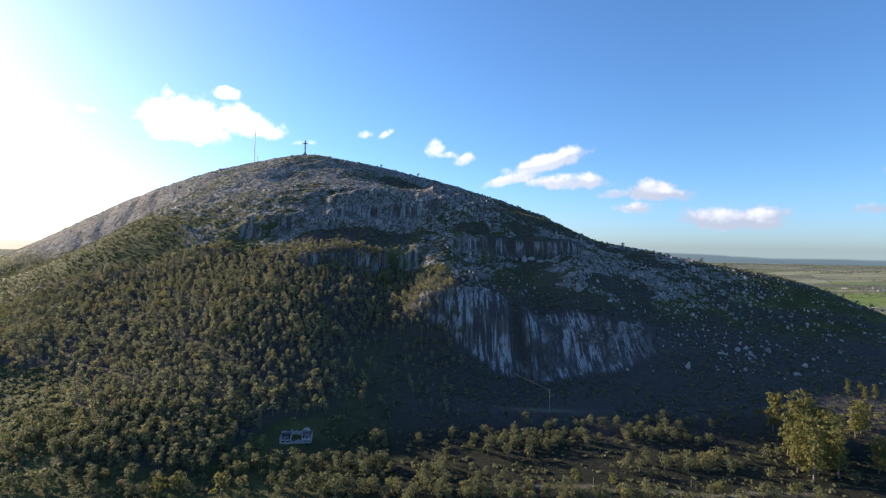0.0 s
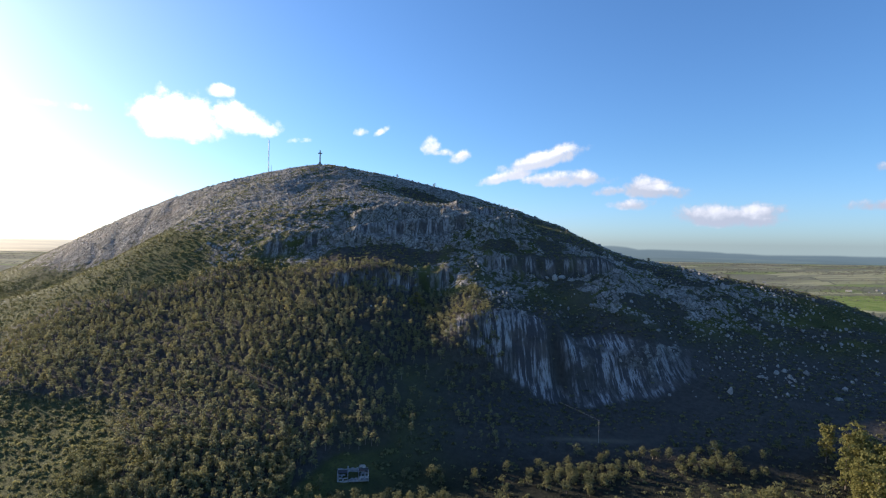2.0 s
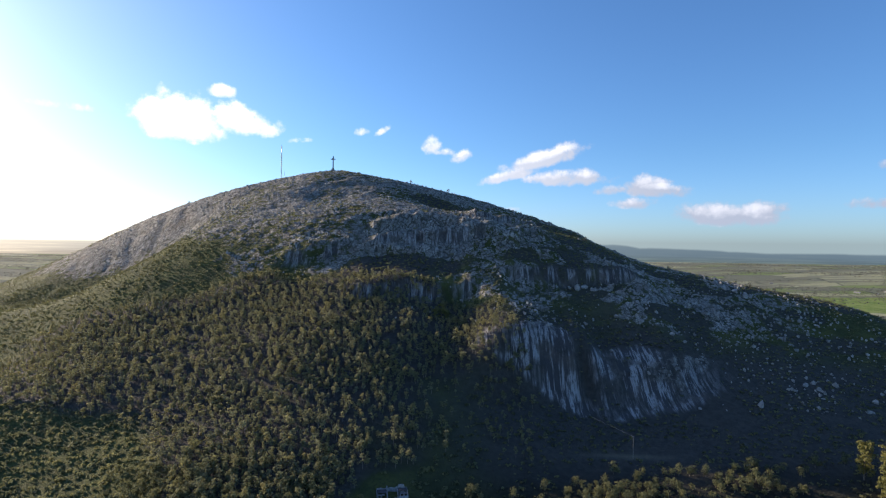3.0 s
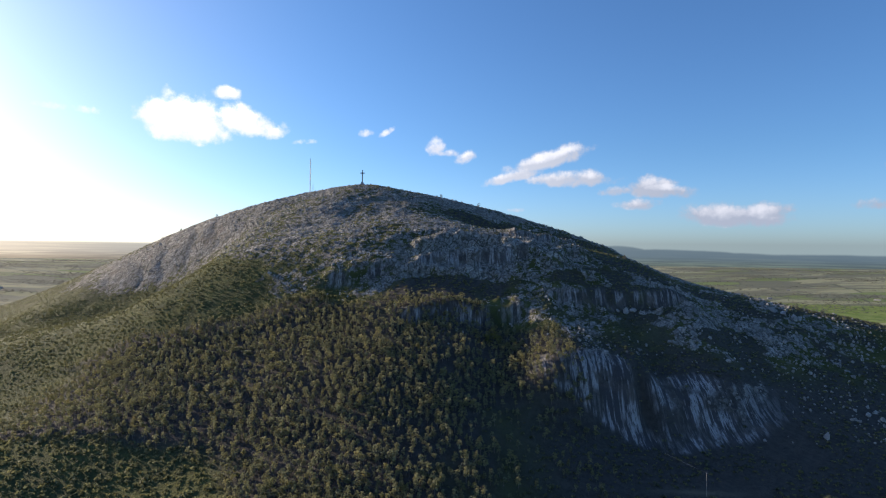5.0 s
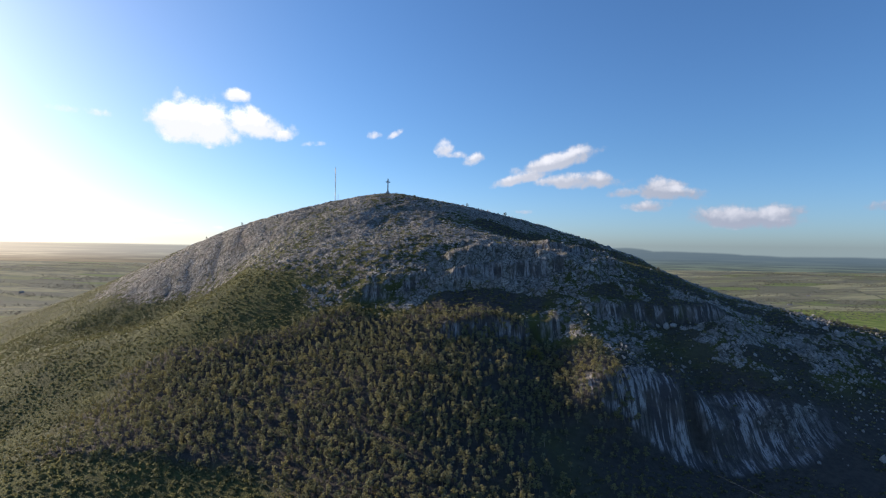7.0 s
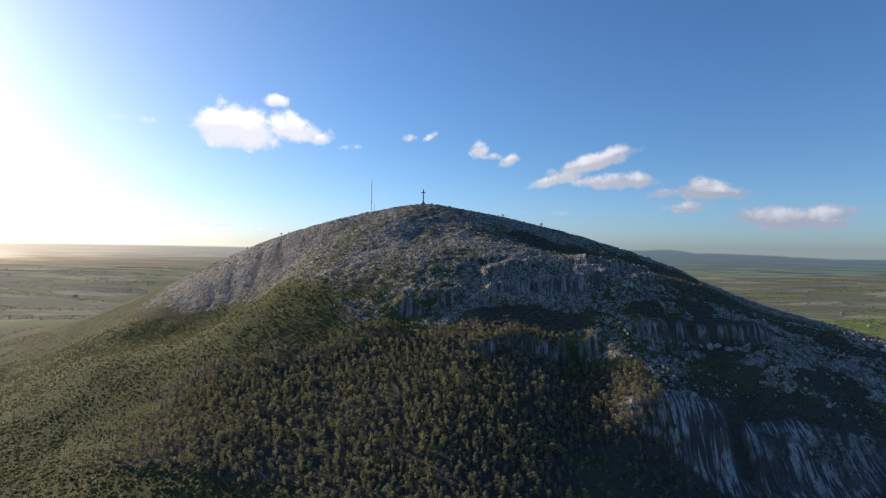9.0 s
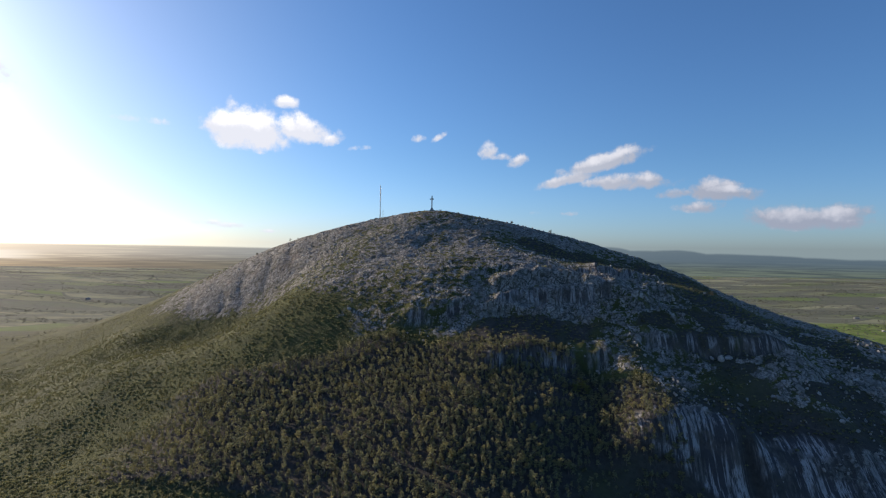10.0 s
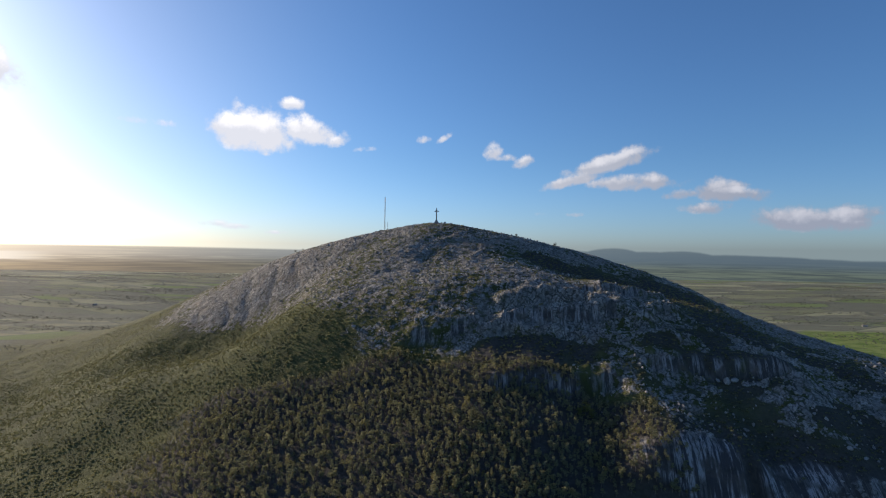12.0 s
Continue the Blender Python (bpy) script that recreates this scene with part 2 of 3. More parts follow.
def rock_material():
    k = Nodes("granite", 0.92)
    c = rock_colour(k)
    tone = k.n.new("ShaderNodeNewGeometry").outputs["Random Per Island"]
    c = k.mix(k.ramp(tone, 0.0, 1.0), c, k.mix(0.55, c, (0.34, 0.328, 0.315)))
    k.bump(k.noise(0.9, 6, 0.7), 0.8, 0.5)
    return k.done(c)


def leaf_material(name, dark, light, warm):
    k = Nodes(name, 0.65)
    tone = k.n.new("ShaderNodeNewGeometry").outputs["Random Per Island"]
    c = k.mix(tone, dark, light)
    c = k.mix(k.ramp(k.noise(0.06, 3), 0.4, 0.68, 0, 0.8), c, warm)
    k.done(c)
    back = k.n.new("ShaderNodeBsdfTranslucent")
    k.l.new(c, back.inputs[0])
    both = k.n.new("ShaderNodeMixShader")
    both.inputs[0].default_value = 0.45
    k.l.new(k.b.outputs[0], both.inputs[1]), k.l.new(back.outputs[0], both.inputs[2])
    k.l.new(both.outputs[0], k.n["Material Output"].inputs[0])
    return k.m


def plain_material(name, a, b, scale=1.5, rough=0.85, metal=0.0):
    k = Nodes(name, rough)
    k.b.inputs["Metallic"].default_value = metal
    n = k.noise(scale, 5, 0.6)
    k.bump(n, 0.4, 0.05)
    return k.done(k.mix(k.ramp(n, 0.35, 0.68), a, b))


GROUND = ground_material()
ROCK = rock_material()
LEAF = leaf_material("gum_leaves", (0.15, 0.152, 0.088), (0.275, 0.272, 0.145), (0.30, 0.272, 0.115))
BUSH = leaf_material("scrub_leaves", (0.115, 0.118, 0.062), (0.195, 0.2, 0.098), (0.225, 0.215, 0.09))
TALL = leaf_material("tall_gum_leaves", (0.11, 0.115, 0.04), (0.20, 0.20, 0.07), (0.215, 0.195, 0.06))
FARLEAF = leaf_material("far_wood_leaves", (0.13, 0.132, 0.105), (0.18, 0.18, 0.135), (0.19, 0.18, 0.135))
BARK = plain_material("bark", (0.16, 0.13, 0.10), (0.30, 0.26, 0.22))
CONCRETE = plain_material("weathered_concrete", (0.22, 0.21, 0.20), (0.36, 0.34, 0.32), 0.8)
STEEL = plain_material("galvanised_steel", (0.28, 0.28, 0.29), (0.42, 0.42, 0.43), 2.0, 0.5, 0.7)
PLASTER = plain_material("pale_plaster", (0.22, 0.22, 0.23), (0.42, 0.41, 0.40), 0.5)
ROOF = plain_material("dark_roofing", (0.05, 0.05, 0.055), (0.11, 0.10, 0.10), 0.7)
WOODEN = plain_material("grey_timber", (0.22, 0.20, 0.17), (0.38, 0.35, 0.31), 3.0)


# ---- the lie of the land ----
def lattice(i, j, seed):
    h = (i.astype(np.int64) * 374761393 + j.astype(np.int64) * 668265263 + seed * 144269504) & 0xFFFFFFFF
    h = ((h ^ (h >> 13)) * 1274126177) & 0xFFFFFFFF
    return ((h ^ (h >> 16)) & 0xFFFF) / 65535.0


def grain_at(x, y, seed=1):
    """Smooth value noise, 0 to 1."""
    i, j = np.floor(x), np.floor(y)
    u, v = x - i, y - j
    u, v = u * u * (3 - 2 * u), v * v * (3 - 2 * v)
    a, b = lattice(i, j, seed), lattice(i + 1, j, seed)
    c, d = lattice(i, j + 1, seed), lattice(i + 1, j + 1, seed)
    return (a * (1 - u) + b * u) * (1 - v) + (c * (1 - u) + d * u) * v


def fractal(x, y, seed=1, octaves=4, gain=0.5):
    total, size, norm = 0.0, 1.0, 0.0
    for k in range(octaves):
        total = total + size * grain_at(x * 2.03 ** k + 17.3 * k, y * 2.03 ** k - 9.1 * k, seed + k)
        norm, size = norm + size, size * gain
    return total / norm


def smooth(v, lo, hi):
    t = np.clip((v - lo) / (hi - lo), 0, 1)
    return t * t * (3 - 2 * t)


def bell(x, y, cx, cy, sx, sy):
    return np.exp(-(((x - cx) / sx) ** 2 + ((y - cy) / sy) ** 2) / 2)


SUMMIT = (-342.5, 1307.8)
REACH = 1137.1
LOBES = [(108.2, 43.4), (190.1, -180.3), (-22.0, 103.3), (-54.2, -115.8)]
DOME = [(0.1, 29.9), (0.3, -214.3), (0.6, 834.2), (1.0, -256.4)]
SWELLS = {
    440: (0.2, 1.5, 3.1, 6.6, -10.0, 11.4, 9.0, -13.6, -4.5, -6.7, -9.7, -1.0, 6.0),
    560: (1.1, 8.2, 1.0, 6.4, -0.4, -5.7, -4.8, 5.3, -10.6, -8.5, -6.9, -1.4, -7.0),
    680: (1.4, 5.4, -19.6, -8.8, -3.4, 3.0, 17.6, 3.3, -45.8, -5.4, -2.2, -21.1, -0.5),
    800: (1.2, 8.8, -2.9, -1.7, -23.8, -12.3, -9.2, -6.5, -1.9, -12.8, 18.1, 9.8, 35.6),
    930: (11.3, 33.0, 5.1, -2.3, -6.1, 21.3, 7.5, 11.3, 4.9, -16.5, -2.1, -6.5, -9.1),
    1080: (34.5, -10.9, -31.3, -0.0, -22.4, -22.2, -13.9, -27.3, -42.2, 3.3, -24.7, -4.3, 8.7),
}


def cliff_line(x):
    flute = 9 * (fractal(x / 13.0, x * 0 + 3.3, 5, 4, 0.6) - 0.5) + 20 * (grain_at(x / 46.0, x * 0 + 0.7, 9) - 0.5) + 15 * np.exp(-((x - 87) / 9.0) ** 2)
    return 612 + 0.08 * (x - 90) + flute


def cliff_span(x):
    return 1 / (1 + np.exp(-(x + 35) / 14)) / (1 + np.exp((x - 225) / 14))


def yard_edge(x):
    """Where the wood ends against the bare rock above it."""
    return np.interp(x, [-900, -750, -600, -450, -340, -200, -80, 0, 30, 80, 230, 270, 400, 600],
                     [640, 720, 790, 805, 815, 775, 745, 690, 600, 600, 610, 685, 690, 720])


def rock_edge(x):
    """Where bare rock begins: above the wood, and higher still on the grassy shoulder."""
    return np.maximum(yard_edge(x), np.interp(x, [-1100, -880, -700, -620, -520, -420, -340], [1240, 1175, 1100, 1060, 930, 830, 500]))


def smooth_land(x, y):
    ax, ay = x - SUMMIT[0], y - SUMMIT[1]
    r, f = np.hypot(ax, ay), np.arctan2(ay, ax)
    reach = REACH + sum(c * np.cos((k + 1) * f) + s * np.sin((k + 1) * f) for k, (c, s) in enumerate(LOBES))
    u = np.sqrt((r / reach) ** 2 + 1e-3)
    h = sum(w * np.exp(-(u / s) ** 1.6) for s, w in DOME)
    for row, heights in SWELLS.items():
        for col, size in zip((-1000, -850, -700, -560, -430, -300, -180, -60, 60, 180, 300, 420, 540), heights):
            h = h + size * np.exp(-((x - col) ** 2 + (y - row) ** 2) / (2 * 95.0 ** 2))
    d = y - cliff_line(x)
    h = h + 75 * cliff_span(x) / (1 + np.exp(-np.clip(d, -300, 300) / 9)) * np.exp(-np.clip(d, 0, None) / 220)
    h = h - 38 * smooth(x, 82, 122) * cliff_span(x) / (1 + np.exp(-np.clip(d, -300, 300) / 9)) * np.exp(-(np.clip(d, 0, None) / 75) ** 2)
    h = np.where(h > 0, h, h * 0.25)
    return h + 90 * smooth(np.hypot(x, y), 2800, 5200)


def brush(x, y):
    """1 where dark thicket covers the rock: the shaded flank, the hollow under the slab, and pockets over the cliff."""
    k = 1.1 * bell(x, y, 90, 1060, 130, 75) + 0.8 * bell(x, y, 200, 885, 90, 38) + bell(x, y, -140, 795, 75, 26) + 0.6 * bell(x, y, -98, 1147, 45, 25) + 0.8 * bell(x, y, 160, 655, 65, 18)
    pocket = smooth(fractal(x / 42, y / 26, 35, 3), 0.48, 0.58) * smooth(x, -30, 30) * smooth(y, 610, 650) * (1 - smooth(y, 830, 880))
    k = k * (0.45 + 1.1 * fractal(x / 30, y / 20, 36, 3))
    return np.clip(smooth(k, 0.3, 0.65) + 0.9 * pocket * (1 - bell(x, y, 50, 715, 60, 20)), 0, 1)


def rockiness(x, y):
    """1 on bare rock, 0 on soil."""
    over = smooth(y - rock_edge(x) + 50 * (fractal(x / 40, y / 40, 33, 3) - 0.5), -10, 45)
    left = smooth(x, -1080, -1000)
    patch = fractal(x / 60, y / 60, 31, 4)
    k = over * (0.45 + 0.9 * (patch - 0.35))
    k = k + 0.6 * bell(x, y, -780, 1250, 130, 80) + 0.35 * bell(x, y, -130, 880, 110, 40) + 0.3 * bell(x, y, 380, 740, 130, 70) + 0.5 * bell(x, y, 34, 668, 15, 22)
    k = k - 0.32 * bell(x, y, 75, 712, 70, 18) - 0.9 * brush(x, y) - 0.8 * bell(x, y, 95, 668, 14, 26) - 0.75 * bell(x, y, 155, 652, 60, 15) - 1.3 * bell(x, y, 88, 610, 9, 60) - 0.3 * bell(x, y, -420, 900, 120, 50) - 0.9 * bell(x, y, -760, 900, 130, 110)
    far = np.hypot(x - SUMMIT[0], (y - SUMMIT[1]) * 0.9)
    return np.clip(k * left * smooth(far, 1000, 780), 0, 1)


ROCK_WALLS = [(-190, 15, 852, 24), (-205, -25, 738, 24), (15, 205, 768, 22), (-330, -215, 835, 18), (-60, 60, 925, 16)]


def wall_step(x, y, wall):
    """The lift of one low cliff across the face, and how near its riser is."""
    x0, x1, line, rise = wall
    d = y - line - 0.06 * (x - x0) - 26 * (fractal(x / 45, x * 0 + 1.7, 51 + rise, 3) - 0.5) - 5 * (grain_at(x / 6, x * 0, 52) - 0.5)
    span = smooth(x, x0 - 12, x0 + 18) * (1 - smooth(x, x1 - 18, x1 + 12))
    return rise * span * (1 / (1 + np.exp(-np.clip(d / 2.6, -40, 40))) - 0.5) * np.exp(-np.abs(d) / 38), span * np.exp(-(d / 7.5) ** 2)


def cliffness(x, y):
    """Two bare buttresses with a bushy gully between them."""
    z = smooth_land(x, y)
    rag = 12 * (fractal(x / 11, y / 11, 21, 3) - 0.5)
    low = np.interp(x, [-30, 0, 40, 80, 95, 220, 235], [92, 72, 38, 20, 20, 26, 45]) + rag
    high = np.interp(x, [-30, 0, 76, 84, 96, 112, 220, 235], [112, 120, 108, 96, 84, 100, 76, 70]) + rag * 1.4
    steep = cliff_span(x) * smooth(y - cliff_line(x), -45, -35) * (1 - smooth(y - cliff_line(x), 30, 42))
    gully = 1 - np.exp(-((x - 88 + 0.12 * (z - 60)) / 11.0) ** 4) * smooth(z, 22, 40)
    low_walls = sum(wall_step(x, y, w)[1] for w in ROCK_WALLS) * smooth(fractal(x / 14, y / 20, 29, 3), 0.32, 0.5)
    return 0.85 * np.clip(low_walls, 0, 1) + steep * smooth(z - low, 0, 5) * (1 - smooth(z - high, -4, 3)) * gully * (0.25 + 0.75 * smooth(fractal(x / 16, (y + z) / 26, 23, 3), 0.34, 0.48))


def land(x, y):
    x, y = np.asarray(x, float), np.asarray(y, float)
    h = smooth_land(x, y)
    k = rockiness(x, y)
    crag = 1 - np.abs(2 * fractal(x / 55, y / 38, 3, 4, 0.55) - 1)
    block = fractal(x / 9, y / 7, 12, 3, 0.6)
    slab = 1 - smooth(x, -680, -520)
    along = (x + 0.5 * y) / 62 + 2.2 * fractal(x / 150, y / 150, 18, 3)
    sheet = np.abs(2 * (along - np.floor(along)) - 1) ** 3
    near = smooth(np.hypot(x - SUMMIT[0], y - SUMMIT[1]), 20, 140)
    h = h + near * k * ((1 - 0.75 * slab) * (9.0 * (crag - 0.75) + 6.0 * (block - 0.5)) - 5.0 * slab * sheet)
    # bands of small cliffs across the face
    s = (h - 211 + 60 * (fractal(x / 110, y / 90, 44, 4) - 0.5)) / 42.0
    tread = np.floor(s) + smooth(s - np.floor(s), 0.3, 0.7)
    zone = smooth(h, 140, 165) * (1 - smooth(h, 250, 290)) * smooth(x, -330, -230) * (1 - smooth(x, 180, 260))
    h = h + zone * np.clip(k * 1.5, 0, 1) * 0.75 * smooth(fractal(x / 60, y / 60, 47, 3), 0.4, 0.6) * (tread - s) * 42.0
    h = h + sum(wall_step(x, y, w)[0] for w in ROCK_WALLS)
    h = h + 8 * bell(x, y, 26, 672, 15, 12) + 6 * bell(x, y, 62, 704, 26, 10)
    h = h + (1 - k) * 2.2 * (fractal(x / 28, y / 28, 8, 3) - 0.5)
    return h


def wood_chance(x, y):
    top = yard_edge(x) + 30 * (fractal(x / 50, y / 50, 61, 3) - 0.5)
    foot = np.interp(x, [-700, -480, -370, -310, -270, -170, -140, -60], [570, 550, 525, 450, 380, 375, 440, 480])
    k = smooth(top - y, -5, 15) * smooth(y - foot, -15, 15)
    k = k * smooth(x + 90 * (fractal(y / 60, x / 60, 62, 3) - 0.5), -690, -560) * (1 - smooth(x, 12, 40))
    k = k * (1 - smooth(x, -150, -60) * (1 - smooth(y, 560, 610)) * 0.75)
    k = k * (1 - 0.95 * bell(x, y, -470, 490, 70, 40)) * (1 - 1.0 * (np.hypot(x + 114, y - 428) < 26))
    return k * np.clip(0.55 + 1.2 * (fractal(x / 45, y / 45, 63, 3) - 0.35), 0.25, 1)


def spans(*parts):
    out = [parts[0][0]]
    for lo, hi, step in parts:
        out += list(np.linspace(lo, hi, max(2, int(round(abs(hi - lo) / step)) + 1))[1:])
    return np.array(out)


def fill(mesh, verts, faces, smooth_on=False):
    verts, faces = np.asarray(verts, np.float32), np.asarray(faces, np.int32)
    n, k = faces.shape
    mesh.vertices.add(len(verts)), mesh.loops.add(n * k), mesh.polygons.add(n)
    mesh.vertices.foreach_set("co", verts.ravel())
    mesh.loops.foreach_set("vertex_index", faces.ravel())
    mesh.polygons.foreach_set("loop_start", np.arange(0, n * k, k, dtype=np.int32))
    mesh.polygons.foreach_set("use_smooth", np.full(n, smooth_on))
    mesh.update(calc_edges=True)
    return mesh


def ground_sheet():
    xs = spans((-7000, -3000, 200), (-3000, -1250, 50), (-1250, -700, 6), (-700, -250, 4), (-250, 250, 2.6), (250, 620, 4.5), (620, 1000, 10), (1000, 3000, 50), (3000, 7000, 200))
    ys = spans((-5000, -500, 150), (-500, 300, 20), (300, 500, 5), (500, 900, 2.5), (900, 1420, 5), (1420, 2200, 20), (2200, 3600, 50), (3600, 7000, 150))
    gx, gy = np.meshgrid(xs, ys)
    x, y = gx.ravel(), gy.ravel()
    z = land(x, y)
    nx, ny = len(xs), len(ys)
    i = (np.arange(ny - 1)[:, None] * nx + np.arange(nx - 1)[None]).ravel()
    mesh = fill(bpy.data.meshes.new("ground"), np.stack([x, y, z], 1), np.stack([i, i + 1, i + nx + 1, i + nx], 1), True)
    away = np.hypot(x - SUMMIT[0], y - SUMMIT[1])
    wood = np.clip(wood_chance(x, y) * 1.8, 0, 1)
    wood = np.maximum(wood, smooth(x, -140, 0) * smooth(y, 300, 340) * (1 - smooth(y, 640, 700)))
    wood = np.maximum(wood, brush(x, y))
    foot_shade = smooth(x, -150, -60) * (1 - smooth(y, 420, 505))
    meadow = smooth(x - 0.35 * (y - 2000), 700, 900) * (np.abs(y - 2150 - 60 * np.sin(x / 170)) < 330)
    track = 0.8 * bell(x, y, 100, 502 - 0.06 * (x - 105), 26, 2.6) + (np.abs(y - (366 + 4 * np.sin(x / 40))) < 2.5) * smooth(x, 20, 60) * (1 - smooth(x, 240, 280))
    for name, v in (("rock", rockiness(x, y)), ("cliff", cliffness(x, y)), ("wood", wood), ("foot_shade", foot_shade), ("meadow", meadow), ("track", np.clip(track, 0, 1)),
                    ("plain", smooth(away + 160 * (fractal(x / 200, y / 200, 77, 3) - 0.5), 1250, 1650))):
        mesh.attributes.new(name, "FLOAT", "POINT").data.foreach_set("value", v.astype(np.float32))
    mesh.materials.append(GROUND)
    return tagged(new("ground", mesh), "granite hill with wooded foot amid wide farmed plain", "ground", kind="structure")


ground_sheet()


# ---- shapes that repeat ----
def mesh_of(name, verts, faces, mat, smooth_on=False):
    m = fill(bpy.data.meshes.new(name), verts, faces, smooth_on)
    m.materials.append(mat)
    return m


def tube(path, radii, sides=6):
    """A tapered tube of quads along a path of points."""
    verts, faces = [], []
    for k, (p, r) in enumerate(zip(path, radii)):
        for s in range(sides):
            a = 2 * math.pi * s / sides
            verts.append((p[0] + r * math.cos(a), p[1] + r * math.sin(a), p[2]))
        if k:
            b = (k - 1) * sides
            faces += [(b + s, b + (s + 1) % sides, b + sides + (s + 1) % sides, b + sides + s) for s in range(sides)]
    return np.array(verts), np.array(faces)


def joined(pieces):
    verts, faces, base = [], [], 0
    for v, f in pieces:
        verts.append(v), faces.append(f + base)
        base += len(v)
    return np.concatenate(verts), np.concatenate(faces)


def leaves(rng, centres, radii, count, size):
    """Small leaf sprays scattered over the shells of some clumps."""
    k = rng.integers(0, len(centres), count)
    way = rng.normal(size=(count, 3))
    way /= np.linalg.norm(way, axis=1)[:, None]
    way[:, 2] = np.where(way[:, 2] < -0.3, -way[:, 2] * 0.5, way[:, 2])
    at = centres[k] + way * radii[k][:, None] * rng.uniform(0.55, 1.08, (count, 1)) * np.array([1, 1, 0.85])
    normal = way + rng.normal(scale=0.38, size=(count, 3))
    normal /= np.linalg.norm(normal, axis=1)[:, None]
    side = np.cross(normal, rng.normal(size=(count, 3)))
    side /= np.linalg.norm(side, axis=1)[:, None]
    up = np.cross(normal, side)
    s = size * rng.uniform(0.6, 1.3, (count, 1))
    verts = np.stack([at - side * s * 0.55, at - up * s * 0.4 + normal * s * .12, at + side * s * 0.55, at + up * s * 0.5 - normal * s * .1], 1).reshape(-1, 3)
    return verts, np.arange(count * 4).reshape(-1, 4)


def tree_shape(seed, height, spread, clumps, count, size, bare=0.35, tip=0.5):
    """Trunk with limbs, and a crown of leaf sprays on uneven clumps."""
    rng = np.random.default_rng(seed)
    lean = rng.normal(scale=0.03 * height, size=2)
    path = [(lean[0] * t * t, lean[1] * t * t, height * t * 0.92 - 0.8 * (t == 0)) for t in (0, 0.3, 0.6, 1)]
    wood = [tube(path, [height * 0.02, height * 0.016, height * 0.011, 0.03])]
    centres, radii = [], []
    for k in range(clumps):
        t = bare + (1 - bare) * (k + 0.5) / clumps
        out = spread * (1 - tip * ((t - bare) / (1 - bare)) ** 1.4) * rng.uniform(0.15, 0.75)
        a = 2.4 * k + rng.uniform(-0.6, 0.6)
        c = np.array([lean[0] * t * t + out * math.cos(a), lean[1] * t * t + out * math.sin(a), height * t * rng.uniform(0.93, 1.02)])
        centres.append(c), radii.append(spread * rng.uniform(0.42, 0.66) * (1 - 0.35 * t * tip))
        if k % 2 == 0:
            s = (lean[0] * t * t, lean[1] * t * t, c[2] - height * 0.1)
            wood.append(tube([s, tuple(c)], [height * 0.008, 0.02], 4))
    return joined(wood), leaves(rng, np.array(centres), np.array(radii), count, size)


def bush_shape(seed, spread, height, count, size):
    rng = np.random.default_rng(seed)
    n = 5
    a = rng.uniform(0, 6.28, n)
    c = np.stack([np.cos(a) * spread * 0.45, np.sin(a) * spread * 0.45, height * rng.uniform(0.35, 0.65, n)], 1)
    stems = [tube([(0, 0, -0.4), tuple(p)], [0.09, 0.03], 4) for p in c[:3]]
    return joined(stems), leaves(rng, c, rng.uniform(0.35, 0.6, n) * spread, count, size)


def boulder_shape(seed, level=2):
    """A jointed block of granite with worn edges."""
    rng = np.random.default_rng(seed)
    b = bmesh.new()
    bmesh.ops.create_icosphere(b, subdivisions=level, radius=1)
    v = np.array([p.co[:] for p in b.verts])
    f = np.array([[q.index for q in p.verts] for p in b.faces])
    b.free()
    for _ in range(10):
        n = rng.normal(size=3)
        n /= np.linalg.norm(n)
        over = v @ n - rng.uniform(0.38, 0.68)
        v = v - np.clip(over, 0, None)[:, None] * n * 0.97
    v = v * rng.uniform(0.75, 1.25, 3) * (1 + rng.normal(scale=0.025, size=(len(v), 1)))
    return v, f


def scatter(rng, x0, x1, y0, y1, step, chance):
    """Points of a shaken grid, kept by chance(x, y)."""
    gx, gy = np.meshgrid(np.arange(x0, x1, step), np.arange(y0, y1, step))
    x = gx.ravel() + rng.uniform(-0.5, 0.5, gx.size) * step
    y = gy.ravel() + rng.uniform(-0.5, 0.5, gx.size) * step
    keep = rng.uniform(size=x.size) < chance(x, y)
    return x[keep], y[keep]


def many(name, shapes, x, y, z, scale, turn, kind_of, mat, label, category, squash=None, part_name="leaves"):
    """One object of uncountable stuff: copies of the shapes laid at the given places."""
    verts, faces, base = [], [], 0
    for k, (v, f) in enumerate(shapes):
        sel = np.where(kind_of == k)[0]
        if not len(sel):
            continue
        c, s = np.cos(turn[sel])[:, None], np.sin(turn[sel])[:, None]
        sc = scale[sel][:, None]
        tall = sc if squash is None else sc * squash[sel][:, None]
        p = np.stack([(v[:, 0] * c - v[:, 1] * s) * sc + x[sel][:, None], (v[:, 0] * s + v[:, 1] * c) * sc + y[sel][:, None],
                      v[:, 2] * tall + z[sel][:, None]], 2).reshape(-1, 3)
        q = (f[None] + (np.arange(len(sel)) * len(v))[:, None, None]).reshape(-1, f.shape[1]) + base
        verts.append(p), faces.append(q)
        base += len(p)
    ob = new(name, mesh_of(name, np.concatenate(verts), np.concatenate(faces), mat))
    return tagged(ob, label, category, kind="stuff")


def plant(name, meshes, x, y, z, scale, turn, kind_of, label, category, group, squash=None, parts=("trunk", "crown")):
    """Countable plants, each a thing of its own with its parts."""
    for k in range(len(x)):
        root = tagged(new(name), label, category, group)
        s = scale[k]
        root.matrix_basis = Matrix.LocRotScale((x[k], y[k], z[k]), Euler((0, 0, turn[k])), (s, s, s * (1 if squash is None else squash[k])))
        for part_name, data in zip(parts, meshes[kind_of[k]]):
            new(part_name, data).parent = root


